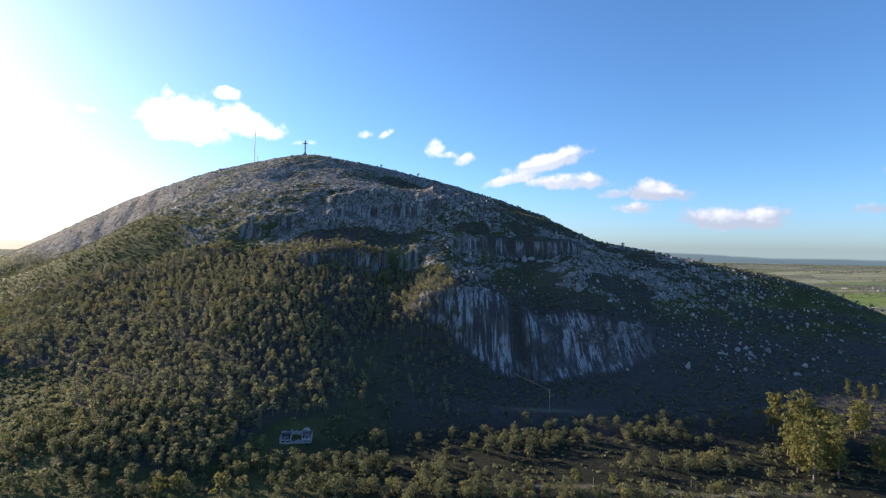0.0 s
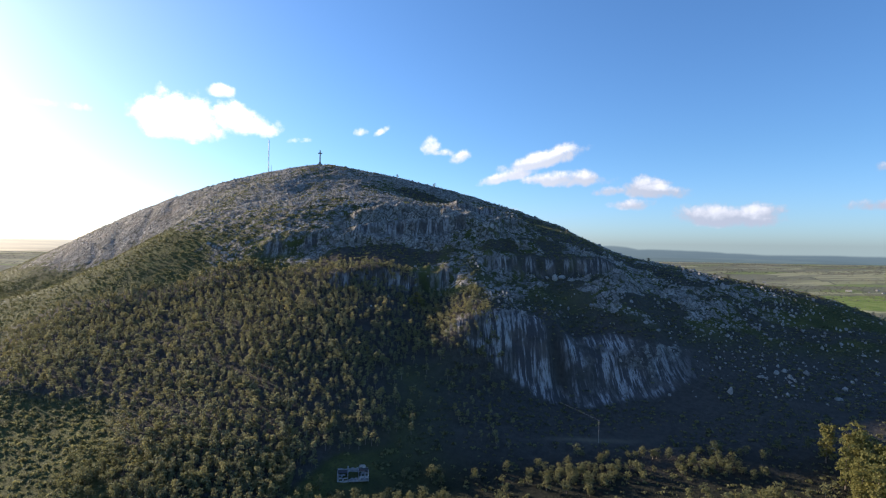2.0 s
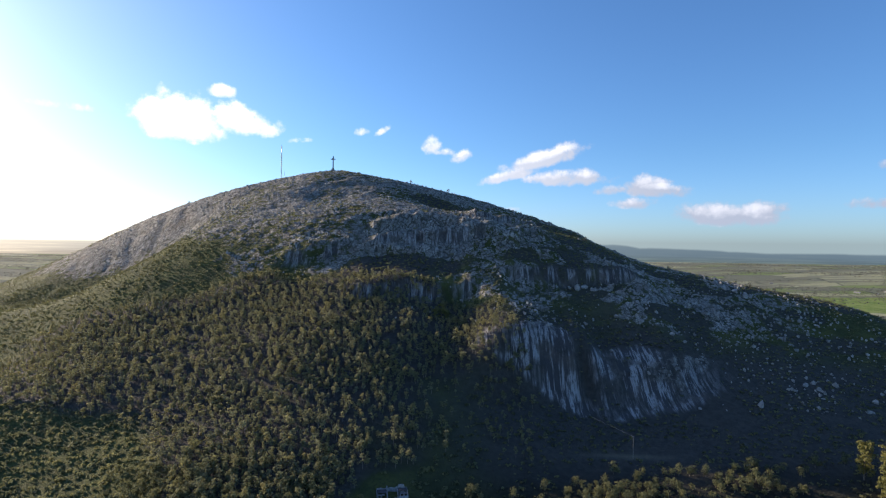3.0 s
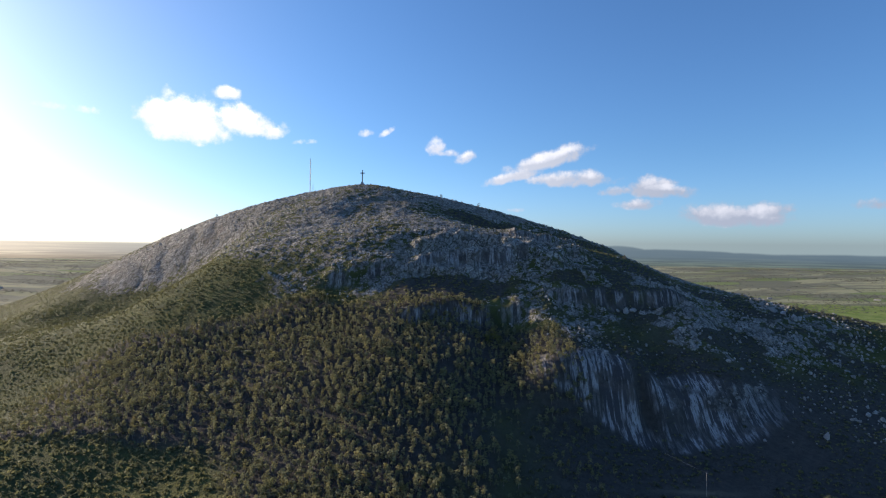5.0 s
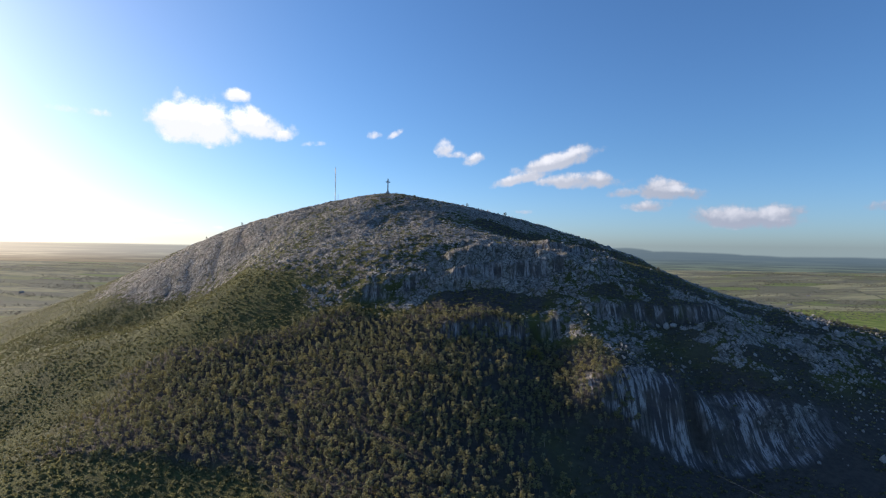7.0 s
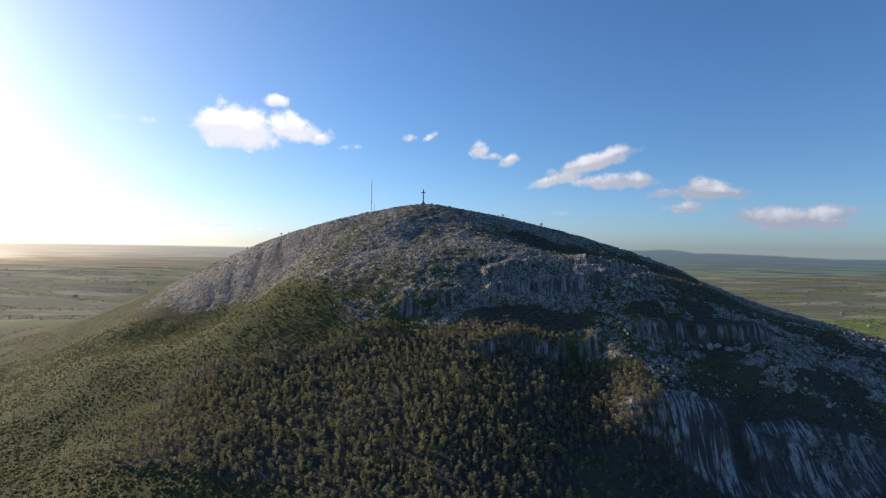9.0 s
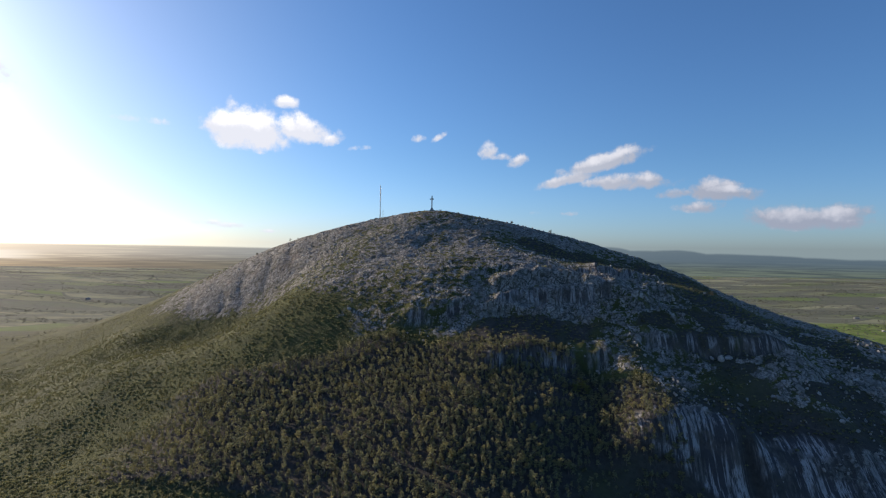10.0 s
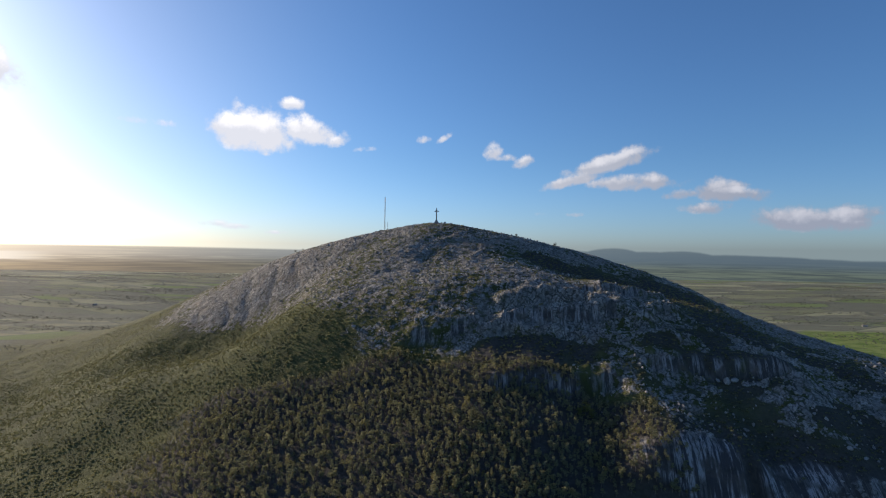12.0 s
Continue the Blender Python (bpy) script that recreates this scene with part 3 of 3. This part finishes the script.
def both_meshes(name, shapes, leaf):
    return [(mesh_of(name + "_trunk", *w, BARK, True), mesh_of(name + "_crown", *l, leaf)) for w, l in shapes]


# ---- the wood on the slope ----
rng = np.random.default_rng(7)
GUMS = [tree_shape(100 + k, 9.6 + 1.3 * (k % 3), 3.1 + 0.3 * (k % 4), 9, 100, 1.2, 0.42, 0.45) for k in range(7)]


x, y = scatter(rng, -720, 60, 360, 850, 5.5, wood_chance)
n = len(x)
z, scale, turn, pick = land(x, y) - 0.4, np.clip(rng.lognormal(-0.2, 0.22, n), 0.5, 1.4), rng.uniform(0, 6.28, n), rng.integers(0, len(GUMS), n)
near = (x > -330) & (x < -120) & (y < 560)
single = np.where(near)[0][:280]
rest = np.setdiff1d(np.arange(n), single)
plant("gum_tree", both_meshes("gum", GUMS, LEAF), x[single], y[single], z[single], scale[single], turn[single], pick[single],
      "slender olive-green gum tree in dense hillside wood", "tree", "trees of the hillside wood")
many("hillside_wood", [l for w, l in GUMS], x[rest], y[rest], z[rest], scale[rest], turn[rest], pick[rest], LEAF,
     "dense olive-green wood on lower hill slope", "wood")
many("wood_trunks", [tube([(0, 0, -0.8), (0, 0, 4.5), (0, 0, 8)], [0.26, 0.2, 0.08], 4) for _ in GUMS], x[rest], y[rest], z[rest], scale[rest], turn[rest], pick[rest], BARK,
     "pale slender trunks of the hillside wood", "trunks")


# ---- bushes and loose rock over the hill ----
SCRUB = [bush_shape(200 + k, 2.9, 1.5 + 0.2 * (k % 3), 11, 1.85) for k in range(6)]
BLOCKS = [boulder_shape(300 + k) for k in range(10)]
RUBBLE = [boulder_shape(320 + k, 1) for k in range(10)]


def scrub_chance(x, y):
    k = rockiness(x, y)
    soil = np.clip(1 - 1.35 * k, 0.08, 1)
    patch = smooth(fractal(x / 34, y / 34, 71, 4) + 0.3 * (1 - smooth(x, -330, -270)) * (1 - smooth(y, 560, 620)) + 0.14 * (1 - smooth(x, -420, -330)) + 0.12 * (1 - smooth(y, 420, 460)), 0.33, 0.55)
    left = 1 - np.clip(wood_chance(x, y) * 1.7, 0, 1)
    off = 1 - np.clip(cliffness(x, y) * 2, 0, 1)
    fore = 1 - 0.35 * (1 - smooth(y, 440, 500)) * smooth(x, -200, -120)
    home = (np.hypot(x + 114, y - 424) > 24) * (np.abs(y - 502) > 6 * smooth(150 - np.abs(x - 105), 80, 110))
    high = 1 - 0.85 * smooth(smooth_land(x, y), 230, 320)
    dense = 0.75 * (1 - smooth(x, -320, -270)) * smooth(x, -700, -600) * (1 - smooth(y, 560, 620)) * (np.hypot(x + 114, y - 424) > 24)
    dark = 0.7 * brush(x, y) * off
    return np.clip(soil * patch * left * off * fore * home * high * 0.95 + dark + dense * left, 0, 1)


x, y = scatter(rng, -1500, 640, 330, 1400, 6.7, scrub_chance)
n = len(x)
z, scale, turn, pick = land(x, y) - 0.3, rng.uniform(0.55, 1.5, n), rng.uniform(0, 6.28, n), rng.integers(0, len(SCRUB), n)
scale = scale * (1 - 0.45 * (smooth(y, 560, 640) * (1 - smooth(x, -420, -330)))) * (1 - 0.25 * smooth(x, -100, 0))
near = (x > -480) & (x < -310) & (y < 545)
single = np.where(near)[0][:290]
rest = np.setdiff1d(np.arange(n), single)
plant("bush", both_meshes("bush", SCRUB, BUSH), x[single], y[single], z[single], scale[single], turn[single], pick[single],
      "low rounded green bush in open scrub clearing", "bush", "bushes of the clearing", parts=("stems", "leaves"))
many("hillside_scrub", [l for w, l in SCRUB], x[rest], y[rest], z[rest], scale[rest], turn[rest], pick[rest], BUSH,
     "low green scrub scattered over hill slopes", "scrub")


TUFTS = [bush_shape(220 + k, 2.2, 1.2, 11, 1.5) for k in range(5)]


def slope_chance(x, y):
    soil = np.clip(1 - 1.6 * rockiness(x, y), 0, 1) * (1 - np.clip(wood_chance(x, y) * 1.5, 0, 1))
    stand = 0.15 + 0.85 * smooth(fractal(x / 26, y / 40, 73, 4), 0.36, 0.6) + 0.5 * bell(x, y, -886, 1050, 60, 60)
    return np.clip(soil * stand * (1 - smooth(x, -360, -280)) * smooth(x, -1350, -1150), 0, 1)


x, y = scatter(rng, -1350, -270, 560, 1150, 5.8, slope_chance)
n = len(x)
many("slope_tufts", [l for w, l in TUFTS], x, y, land(x, y) - 0.3, rng.uniform(0.6, 1.5, n), rng.uniform(0, 6.28, n), rng.integers(0, len(TUFTS), n), BUSH,
     "fine olive-green scrub over the open grassy shoulder", "scrub")


def block_chance(x, y):
    k = rockiness(x, y)
    clump = smooth(fractal(x / 22, y / 22, 81, 3), 0.38, 0.58)
    ledge = 0.55 * bell(x, y, 50, 695, 70, 28) + 0.6 * bell(x, y, 380, 720, 120, 80) + 0.35 * bell(x, y, 330, 600, 50, 50)
    return np.clip(k * 2.0 + ledge, 0, 1) * (0.4 + 0.6 * clump) * (1 - np.clip(cliffness(x, y) * 1.5, 0, 1)) * (0.12 + 0.88 * smooth(x, -700, -520)) * 0.85


x, y = scatter(rng, -900, 600, 560, 1330, 5.6, block_chance)
n = len(x)
size = np.clip(rng.lognormal(0.36, 0.42, n), 0.8, 4.0)
size = size * (1 + 0.3 * bell(x, y, 380, 720, 130, 90))
z, turn, pick, squash = land(x, y) + size * 0.12, rng.uniform(0, 6.28, n), rng.integers(0, len(BLOCKS), n), rng.uniform(0.75, 1.5, n)
near = (x > -20) & (x < 250) & (y < 730)
single = np.where(near)[0][:290]
rest = np.setdiff1d(np.arange(n), single)
many("loose_rocks", RUBBLE, x[rest], y[rest], z[rest], size[rest], turn[rest], pick[rest], ROCK,
     "jumbled grey granite blocks over hill face", "rocks", squash[rest])
block_meshes = [mesh_of("boulder", v, f, ROCK) for v, f in BLOCKS]


def boulder(x, y, size, squash, turn, pick, label, group=""):
    ob = tagged(new("boulder", block_meshes[pick]), label, "boulder", group)
    ob.matrix_basis = Matrix.LocRotScale((x, y, float(land(x, y)) + size * 0.12), Euler((0, 0, turn)), (size, size, size * squash))


for k in single:
    boulder(x[k], y[k], size[k], squash[k], turn[k], int(pick[k]), "weathered grey granite boulder on cliff ledge", "boulders of the cliff ledge")
for bx, by, size, squash, pick in ((117, 762, 7, 1.3, 1), (127, 764, 6, 1.0, 3), (106, 766, 5, 0.9, 4), (345, 800, 5, 1.2, 5), (358, 794, 5.5, 1.1, 2),
                                   (371, 789, 5.5, 1.2, 7), (266, 573, 5.5, 1.6, 6), (352, 606, 5, 1.0, 0), (340, 612, 4, 1.2, 3), (-425, 880, 5, 0.7, 8)):
    boulder(bx, by, size, squash, 0.7 * pick, pick, "large pale granite boulder standing proud of the slope", "large boulders of the hill")


# ---- trees at the foot of the hill ----
ROUND = [tree_shape(400 + k, 8.5 + k % 3, 4.0 + 0.4 * (k % 3), 10, 240, 1.0, 0.25, 0.3) for k in range(6)]
TALLS = [tree_shape(500 + k, 27 + 2 * (k % 3), 6.0 + 0.6 * (k % 2), 24, 900, 1.3, 0.16, 0.25) for k in range(4)]


FOOT_CLUMPS = ((50, 440, 24, 12), (92, 450, 18, 12), (186, 404, 20, 9), (216, 408, 13, 7), (186, 455, 22, 8), (205, 480, 22, 4), (140, 470, 20, 5), (-73, 390, 36, 9), (-25, 362, 45, 8),
               (-118, 372, 26, 8), (-55, 437, 8, 6), (-225, 390, 36, 22), (-180, 415, 24, 10), (-290, 420, 30, 26), (-170, 385, 22, 12), (60, 352, 120, 5))


def foot_chance(x, y):
    k = sum(bell(x, y, *c) for c in FOOT_CLUMPS)
    lone = 0.03 + 0.12 * smooth(-x, 130, 200) * (1 - smooth(y, 430, 470))
    return np.clip(1.1 * k + lone, 0, 1) * (1 - smooth(y, 485, 500)) * (np.abs(y - 366) > 4) * (np.hypot(x + 114, y - 424) > 24)


x, y = scatter(rng, -340, 460, 338, 500, 7.4, foot_chance)
n = len(x)
z, scale, turn, pick = land(x, y) - 0.3, rng.uniform(0.55, 1.15, n), rng.uniform(0, 6.28, n), rng.integers(0, len(ROUND), n)
single, rest = np.argsort(y)[:295], np.argsort(y)[295:]
if len(rest):
    many("foot_wood", [l for w, l in ROUND], x[rest], y[rest], z[rest], scale[rest], turn[rest], pick[rest], BUSH, "round green trees massed under the cliff", "wood")
    many("foot_wood_trunks", [tube([(0, 0, -0.8), (0, 0, 6)], [0.3, 0.1], 4) for _ in ROUND], x[rest], y[rest], z[rest], scale[rest], turn[rest], pick[rest], BARK, "trunks of the trees under the cliff", "trunks")
plant("broadleaf_tree", both_meshes("broadleaf", ROUND, BUSH), x[single], y[single], z[single], scale[single], turn[single], pick[single],
      "round bright green tree at the hill foot", "tree", "trees at the hill foot")
tx = np.array([291, 277, 272, 283, 292, 268, 300, 306, 288, 281, 297, 314, 352, 360, 366, 328, 334, 341, 403, 412, 426, 420, 436, 445, 296, 304, 309, 318, 310.0])
ty = np.array([466, 412, 387, 398, 390, 399, 401, 414, 420, 430, 436, 428, 452, 456, 463, 398, 404, 392, 528, 518, 522, 534, 512, 526, 446, 441, 452, 444, 432.0])
tall_scale = np.where(ty > 500, 0.5, np.where(tx > 325, 1.0, 1.3)) * rng.uniform(0.85, 1.1, len(tx))
plant("tall_gum_tree", both_meshes("tall_gum", TALLS, TALL), tx, ty, land(tx, ty) - 0.4, tall_scale, rng.uniform(0, 6.28, len(tx)),
      rng.integers(0, 4, len(tx)), "tall yellow-green gum tree with pale trunk", "tree", "tall gums beside the hill")
fx, fy = np.array([24, 60, 96, 122, 190, 243, -141, -180, -170.0]), np.array([358, 356, 373, 375, 360, 362, 346, 343, 349.0])
plant("yellow_tree", both_meshes("yellow", ROUND, TALL), fx, fy, land(fx, fy) - 0.3, np.array([1.25, 1.0, 1.0, 0.9, 1.1, 0.9, 1.7, 1.4, 1.2]), 0.7 * np.arange(9), np.arange(9) % 6,
      "round yellow-green tree catching low sun near track", "tree", "yellow trees near the track")
yx, yy = np.array([-84, -76, -69.0]), np.array([694, 699, 693.0])
plant("golden_tree", both_meshes("golden", ROUND, TALL), yx, yy, land(yx, yy) - 0.3, np.array([1.4, 1.6, 1.3]), np.array([0.4, 2.0, 4.1]), np.array([0, 2, 4]),
      "broad golden-green tree below the rock band", "tree", "golden trees below the rock band")
sx = np.array([-110, -96, -92, -139, -228, -208.0])
sy = np.array([487, 492, 484, 498, 398, 404.0])
plant("lone_tree", both_meshes("lone", GUMS, LEAF), sx, sy, land(sx, sy) - 0.3, np.array([1.25, 0.9, 0.8, 0.7, 1.2, 1.3]), rng.uniform(0, 6, 6), rng.integers(0, 7, 6),
      "pale slender tree standing alone in shaded hollow", "tree", "lone trees in the hollow")
rx = np.array([295, 401, 457, -150, -62, -723, -735, -823, 180, 430.0])
ry = np.array([877, 830, 805, 1262, 1257, 1425, 1400, 1390, 960, 815.0])
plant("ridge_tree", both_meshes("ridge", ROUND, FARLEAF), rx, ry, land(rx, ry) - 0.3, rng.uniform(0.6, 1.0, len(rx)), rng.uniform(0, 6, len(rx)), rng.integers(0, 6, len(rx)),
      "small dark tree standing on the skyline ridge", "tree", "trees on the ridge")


# ---- woods and hedges out on the plain ----
def clump_shape(seed):
    r = np.random.default_rng(seed)
    c = r.normal(scale=(5, 5, 1.2), size=(7, 3)) + (0, 0, 4)
    return leaves(r, c * (1.5, 0.8, 0.7), r.uniform(1.6, 3.2, 7), 11, 3.8)


FAR = [clump_shape(600 + k) for k in range(5)]


def far_chance(x, y):
    away = np.hypot(x - SUMMIT[0], y - SUMMIT[1])
    band = smooth(fractal(x / 520 + 3, y / 100, 95, 4), 0.53, 0.64)
    hedge = (np.abs(fractal(x / 500, y / 160, 96, 2) - 0.5) < 0.008) * 0.7
    foot = 0.7 * smooth(x, 520, 640) * (1 - smooth(away, 1000, 1300)) * smooth(away, 780, 900)
    return np.clip(band * 0.8 + hedge, 0, 1) * smooth(away, 1150, 1300) + foot


x1, y1 = scatter(rng, 500, 4300, 700, 4600, 24, lambda x, y: far_chance(x, y) * (x < 200 + 0.98 * y))
x2, y2 = scatter(rng, -4600, -950, 700, 4600, 24, lambda x, y: far_chance(x, y) * (x > -1.2 * y - 300))
x, y = np.concatenate([x1, x2]), np.concatenate([y1, y2])
n = len(x)
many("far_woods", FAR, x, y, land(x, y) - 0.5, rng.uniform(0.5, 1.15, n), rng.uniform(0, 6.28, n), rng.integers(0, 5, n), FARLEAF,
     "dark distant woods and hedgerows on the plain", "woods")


# ---- things that people built ----
def part(name, b, mat, parent, label=""):
    m = bpy.data.meshes.new(name)
    b.to_mesh(m)
    b.free()
    m.materials.append(mat)
    ob = new(name, m)
    ob.parent = parent
    return tagged(ob, label)


def box(sx, sy, sz, at=(0, 0, 0), bevel=0.0, taper=1.0):
    """A block standing on at."""
    b = bmesh.new()
    bmesh.ops.create_cube(b, size=1)
    for v in b.verts:
        k = taper if v.co.z > 0 else 1
        v.co = (v.co.x * sx * k, v.co.y * sy * k, (v.co.z + 0.5) * sz)
    if bevel:
        bmesh.ops.bevel(b, geom=b.edges[:], offset=bevel, segments=1, affect="EDGES")
    bmesh.ops.translate(b, verts=b.verts, vec=at)
    return b


def rod(a, c, r0, r1=None, sides=8):
    b = bmesh.new()
    a, c = Vector(a), Vector(c)
    d = c - a
    bmesh.ops.create_cone(b, cap_ends=True, segments=sides, radius1=r0, radius2=r0 if r1 is None else r1, depth=d.length,
                          matrix=Matrix.Translation((a + c) / 2) @ d.to_track_quat("Z", "Y").to_matrix().to_4x4())
    return b


def thing(name, x, y, label, category, turn=0.0, lift=0.0, group=""):
    ob = tagged(new(name), label, category, group)
    ob.matrix_basis = pose(x, y, float(land(x, y)) + lift, 0, 0, turn)
    return ob


def summit_cross():
    t = thing("summit_cross", -342.5, 1307.8, "tall dark concrete cross on stepped plinth at summit", "cross", 4, -1.0)
    part("plinth", box(11, 11, 3.0, bevel=0.2, taper=0.85), CONCRETE, t)
    part("base", box(6.5, 6.5, 4.0, (0, 0, 3), 0.15, 0.7), CONCRETE, t)
    part("shaft", box(2.7, 2.7, 29.5, (0, 0, 7), 0.12, 0.85), CONCRETE, t)
    part("arm", box(10.5, 2.2, 2.2, (0, 0, 27.5), 0.12), CONCRETE, t)
    part("lookout_rail", box(5.0, 3.2, 0.5, (0, 0, 30.6), 0.08), CONCRETE, t)


def lattice_mast(x, y, height, width, label, lift=0.0):
    t = thing("radio_mast", x, y, label, "mast", 12, lift, "masts on the summit")
    corners = [(width * 0.6 * math.cos(a), width * 0.6 * math.sin(a)) for a in (0.5, 2.6, 4.7)]
    for cx, cy in corners:
        part("leg", rod((cx, cy, 0), (cx * 0.7, cy * 0.7, height), width * 0.16), STEEL, t)
    steps = max(6, int(height / (width * 3.2)))
    for k in range(steps):
        z0, z1 = height * k / steps, height * (k + 1) / steps
        (ax, ay), (bx, by) = corners[k % 3], corners[(k + 1) % 3]
        part("brace", rod((ax * 0.9, ay * 0.9, z0), (bx * 0.9, by * 0.9, z1), width * 0.09, sides=5), STEEL, t)
    part("antenna", rod((0, 0, height), (0, 0, height * 1.05), width * 0.08), STEEL, t)
    part("footing", box(width * 3, width * 3, 2.0, (0, 0, -1.2), 0.1), CONCRETE, t)


def hut(x, y, sx, sy, h, label, turn=0.0):
    t = thing("service_hut", x, y, label, "hut", turn, -1.0, "huts on the summit")
    part("wall", box(sx, sy, h + 1.0, bevel=0.05), CONCRETE, t)
    part("roof", box(sx + 0.8, sy + 0.8, 0.35, (0, 0, h + 1.0), 0.05), ROOF, t)
    door = part("door", box(1.0, 0.12, 2.1, (0.6, -sy / 2 - 0.05, 1.0), 0.02), STEEL, t)
    part("handle", rod((0.95, -sy / 2 - 0.2, 2.0), (0.8, -sy / 2 - 0.2, 2.0), 0.03), ROOF, door)


def mast_place(reach):
    """A spot on the summit's shoulder, so far along the line of the masts."""
    return -480 - 12 * reach, 1345 + 30 * reach


def ruin():
    t = thing("roofless_house", -114, 425, "roofless pale plastered house with empty window openings", "house", 9, -0.6)
    runs = [((-12, -5), (-4.5, -5), 4.2), ((-3, -5), (3.5, -5), 3.2), ((5, -5), (12, -5), 4.6), ((-12, 7), (12, 7), 6.4), ((-12, -5), (-12, 7), 5.0),
            ((12, -5), (12, 7), 5.4), ((-4, -5), (-4, 7), 5.2), ((4.5, -2), (4.5, 7), 5.8), ((-12, 1), (-6, 1), 4.4), ((6, 2), (12, 2), 4.8)]
    for k, ((ax, ay), (bx, by), h) in enumerate(runs):
        long = math.hypot(bx - ax, by - ay)
        bays = max(1, int(long / 3))
        w = long / bays
        wall = bmesh.new()
        for q in range(bays):
            for off, wide, z0, hh in ((w * 0.16, w * 0.34, 0, h - 0.3 * ((q * 7 + k * 3) % 4)), (w * 0.665, w * 0.67, 0, 1.2), (w * 0.665, w * 0.67, 2.7, h - 2.9 - 0.25 * ((q * 5 + k) % 3))):
                bb = box(wide, 0.45, max(hh, 0.4), (q * w + off - long / 2, 0, z0))
                m = bpy.data.meshes.new("scrap")
                bb.to_mesh(m), bb.free(), wall.from_mesh(m), bpy.data.meshes.remove(m)
        ob = part("wall", wall, PLASTER, t)
        ob.matrix_basis = pose((ax + bx) / 2, (ay + by) / 2, 0, 0, 0, math.degrees(math.atan2(by - ay, bx - ax)))
    part("floor_slab", box(24.6, 12.6, 0.6, (0, 1, -0.1), 0.05), CONCRETE, t)
    part("lean_to_roof", box(7.2, 5.4, 0.25, (8.3, 4.6, 5.2), 0.05), ROOF, t)
    part("roof_remnant", box(7.6, 6.2, 0.22, (-8, 4.0, 4.7), 0.05), ROOF, t, "dark sagging piece of roof")
    part("upper_storey", box(6.0, 0.5, 2.2, (7.4, 6.9, 6.2), 0.05, 0.7), PLASTER, t)
    part("chimney", box(1.1, 1.1, 7.8, (-4, 6.2, 0), 0.06, 0.9), PLASTER, t)


def cable_post():
    gz = float(land(102, 498))
    t = thing("cable_post", 102, 498, "slim pale pole carrying a cable from the cliff", "pole")
    part("pole", rod((0, 0, -0.8), (0, 0, 31.5 - gz), 0.26, 0.17), WOODEN, t)
    part("cross_arm", rod((-0.9, 0, 31 - gz), (0.9, 0, 31 - gz), 0.1), STEEL, t)
    end = (72 - 102, 525 - 498, 40 - gz)
    part("bracket", rod((-0.25, 0.25, 30.8 - gz), (0.25, -0.25, 31.4 - gz), 0.14), STEEL, t)
    part("cable", rod((0, 0, 31.2 - gz), end, 0.09, 0.09, 5), STEEL, t, "pale taut cable")


def farmhouse(x, y, sx, sy, h, turn):
    t = thing("farmhouse", x, y, "small white farmhouse among fields", "house", turn, -0.3, "farmhouses of the plain")
    part("wall", box(sx, sy, h + 0.3), PLASTER, t)
    b = box(sx + 0.8, sy + 0.8, 2.2, (0, 0, h + 0.3))
    for v in b.verts:
        if v.co.z > h + 1:
            v.co.y *= 0.04
    roof = part("roof", b, ROOF if int(x) % 2 else CONCRETE, t)
    part("chimney", box(0.8, 0.8, 2.6, (sx * 0.3, 0, h + 0.8)), PLASTER, roof)
    for k in (-0.3, 0.3):
        part("window", box(1.6, 0.15, 1.4, (k * sx, -sy / 2 - 0.05, 1.3)), STEEL, t)
    part("door", box(1.2, 0.15, 2.2, (0, -sy / 2 - 0.05, 0.3)), WOODEN, t)


def parked_car(x, y, turn):
    t = thing("parked_car", x, y, "small pale car parked beside the dirt track", "car", turn)
    b = box(1.75, 4.2, 0.75, (0, 0, 0.35), 0.12)
    part("body", b, PLASTER, t)
    part("cabin", box(1.6, 2.2, 0.62, (0, -0.2, 1.1), 0.1, 0.8), STEEL, t)
    for wx in (-0.85, 0.85):
        for wy in (-1.3, 1.3):
            wheel = part("wheel", rod((wx - 0.1, wy, 0.33), (wx + 0.1, wy, 0.33), 0.33, sides=12), ROOF, t)
            part("rim", rod((wx - 0.11, wy, 0.33), (wx + 0.11, wy, 0.33), 0.2, sides=10), STEEL, wheel)


def fence_post(x, y, h):
    t = thing("track_post", x, y, "thin pale post beside the lower track", "post", group="posts along the track")
    part("post", rod((0, 0, -0.4), (0, 0, h), 0.16, 0.12), WOODEN, t)
    part("cap", rod((0, 0, h), (0, 0, h + 0.15), 0.2), WOODEN, t)


summit_cross()
lattice_mast(-478, 1341, 84, 2.0, "tall slim lattice radio mast on summit shoulder", -1)
lattice_mast(-470, 1338, 20, 0.9, "short lattice aerial mast beside the huts", -1)
hut(-486, 1337, 9, 6, 3.2, "low concrete service hut beside radio mast", 10)
hut(-500, 1342, 6, 5, 2.8, "small concrete service hut on the ridge", -5)
hut(-322, 1312, 5, 3.5, 2.4, "small low shelter near the summit cross", 3)
ruin()
cable_post()
parked_car(203, 487, 75)
for px, h in ((108, 5.0), (150, 4.5), (176, 6.0)):
    fence_post(px, 372, h)
for k, (fx, fy) in enumerate(((2050, 2500), (2090, 2520), (2010, 2540), (2140, 2490), (2190, 2560), (1960, 2600), (1820, 3050), (1500, 2700), (2450, 2900),
                              (2520, 2950), (1350, 2300), (-2300, 2600), (-1900, 3100), (-2800, 2500), (2240, 2530), (2110, 2610))):
    farmhouse(fx, fy, 16 + 5 * (k % 3), 9 + k % 2, 4.0 + k % 2, 25 * k)
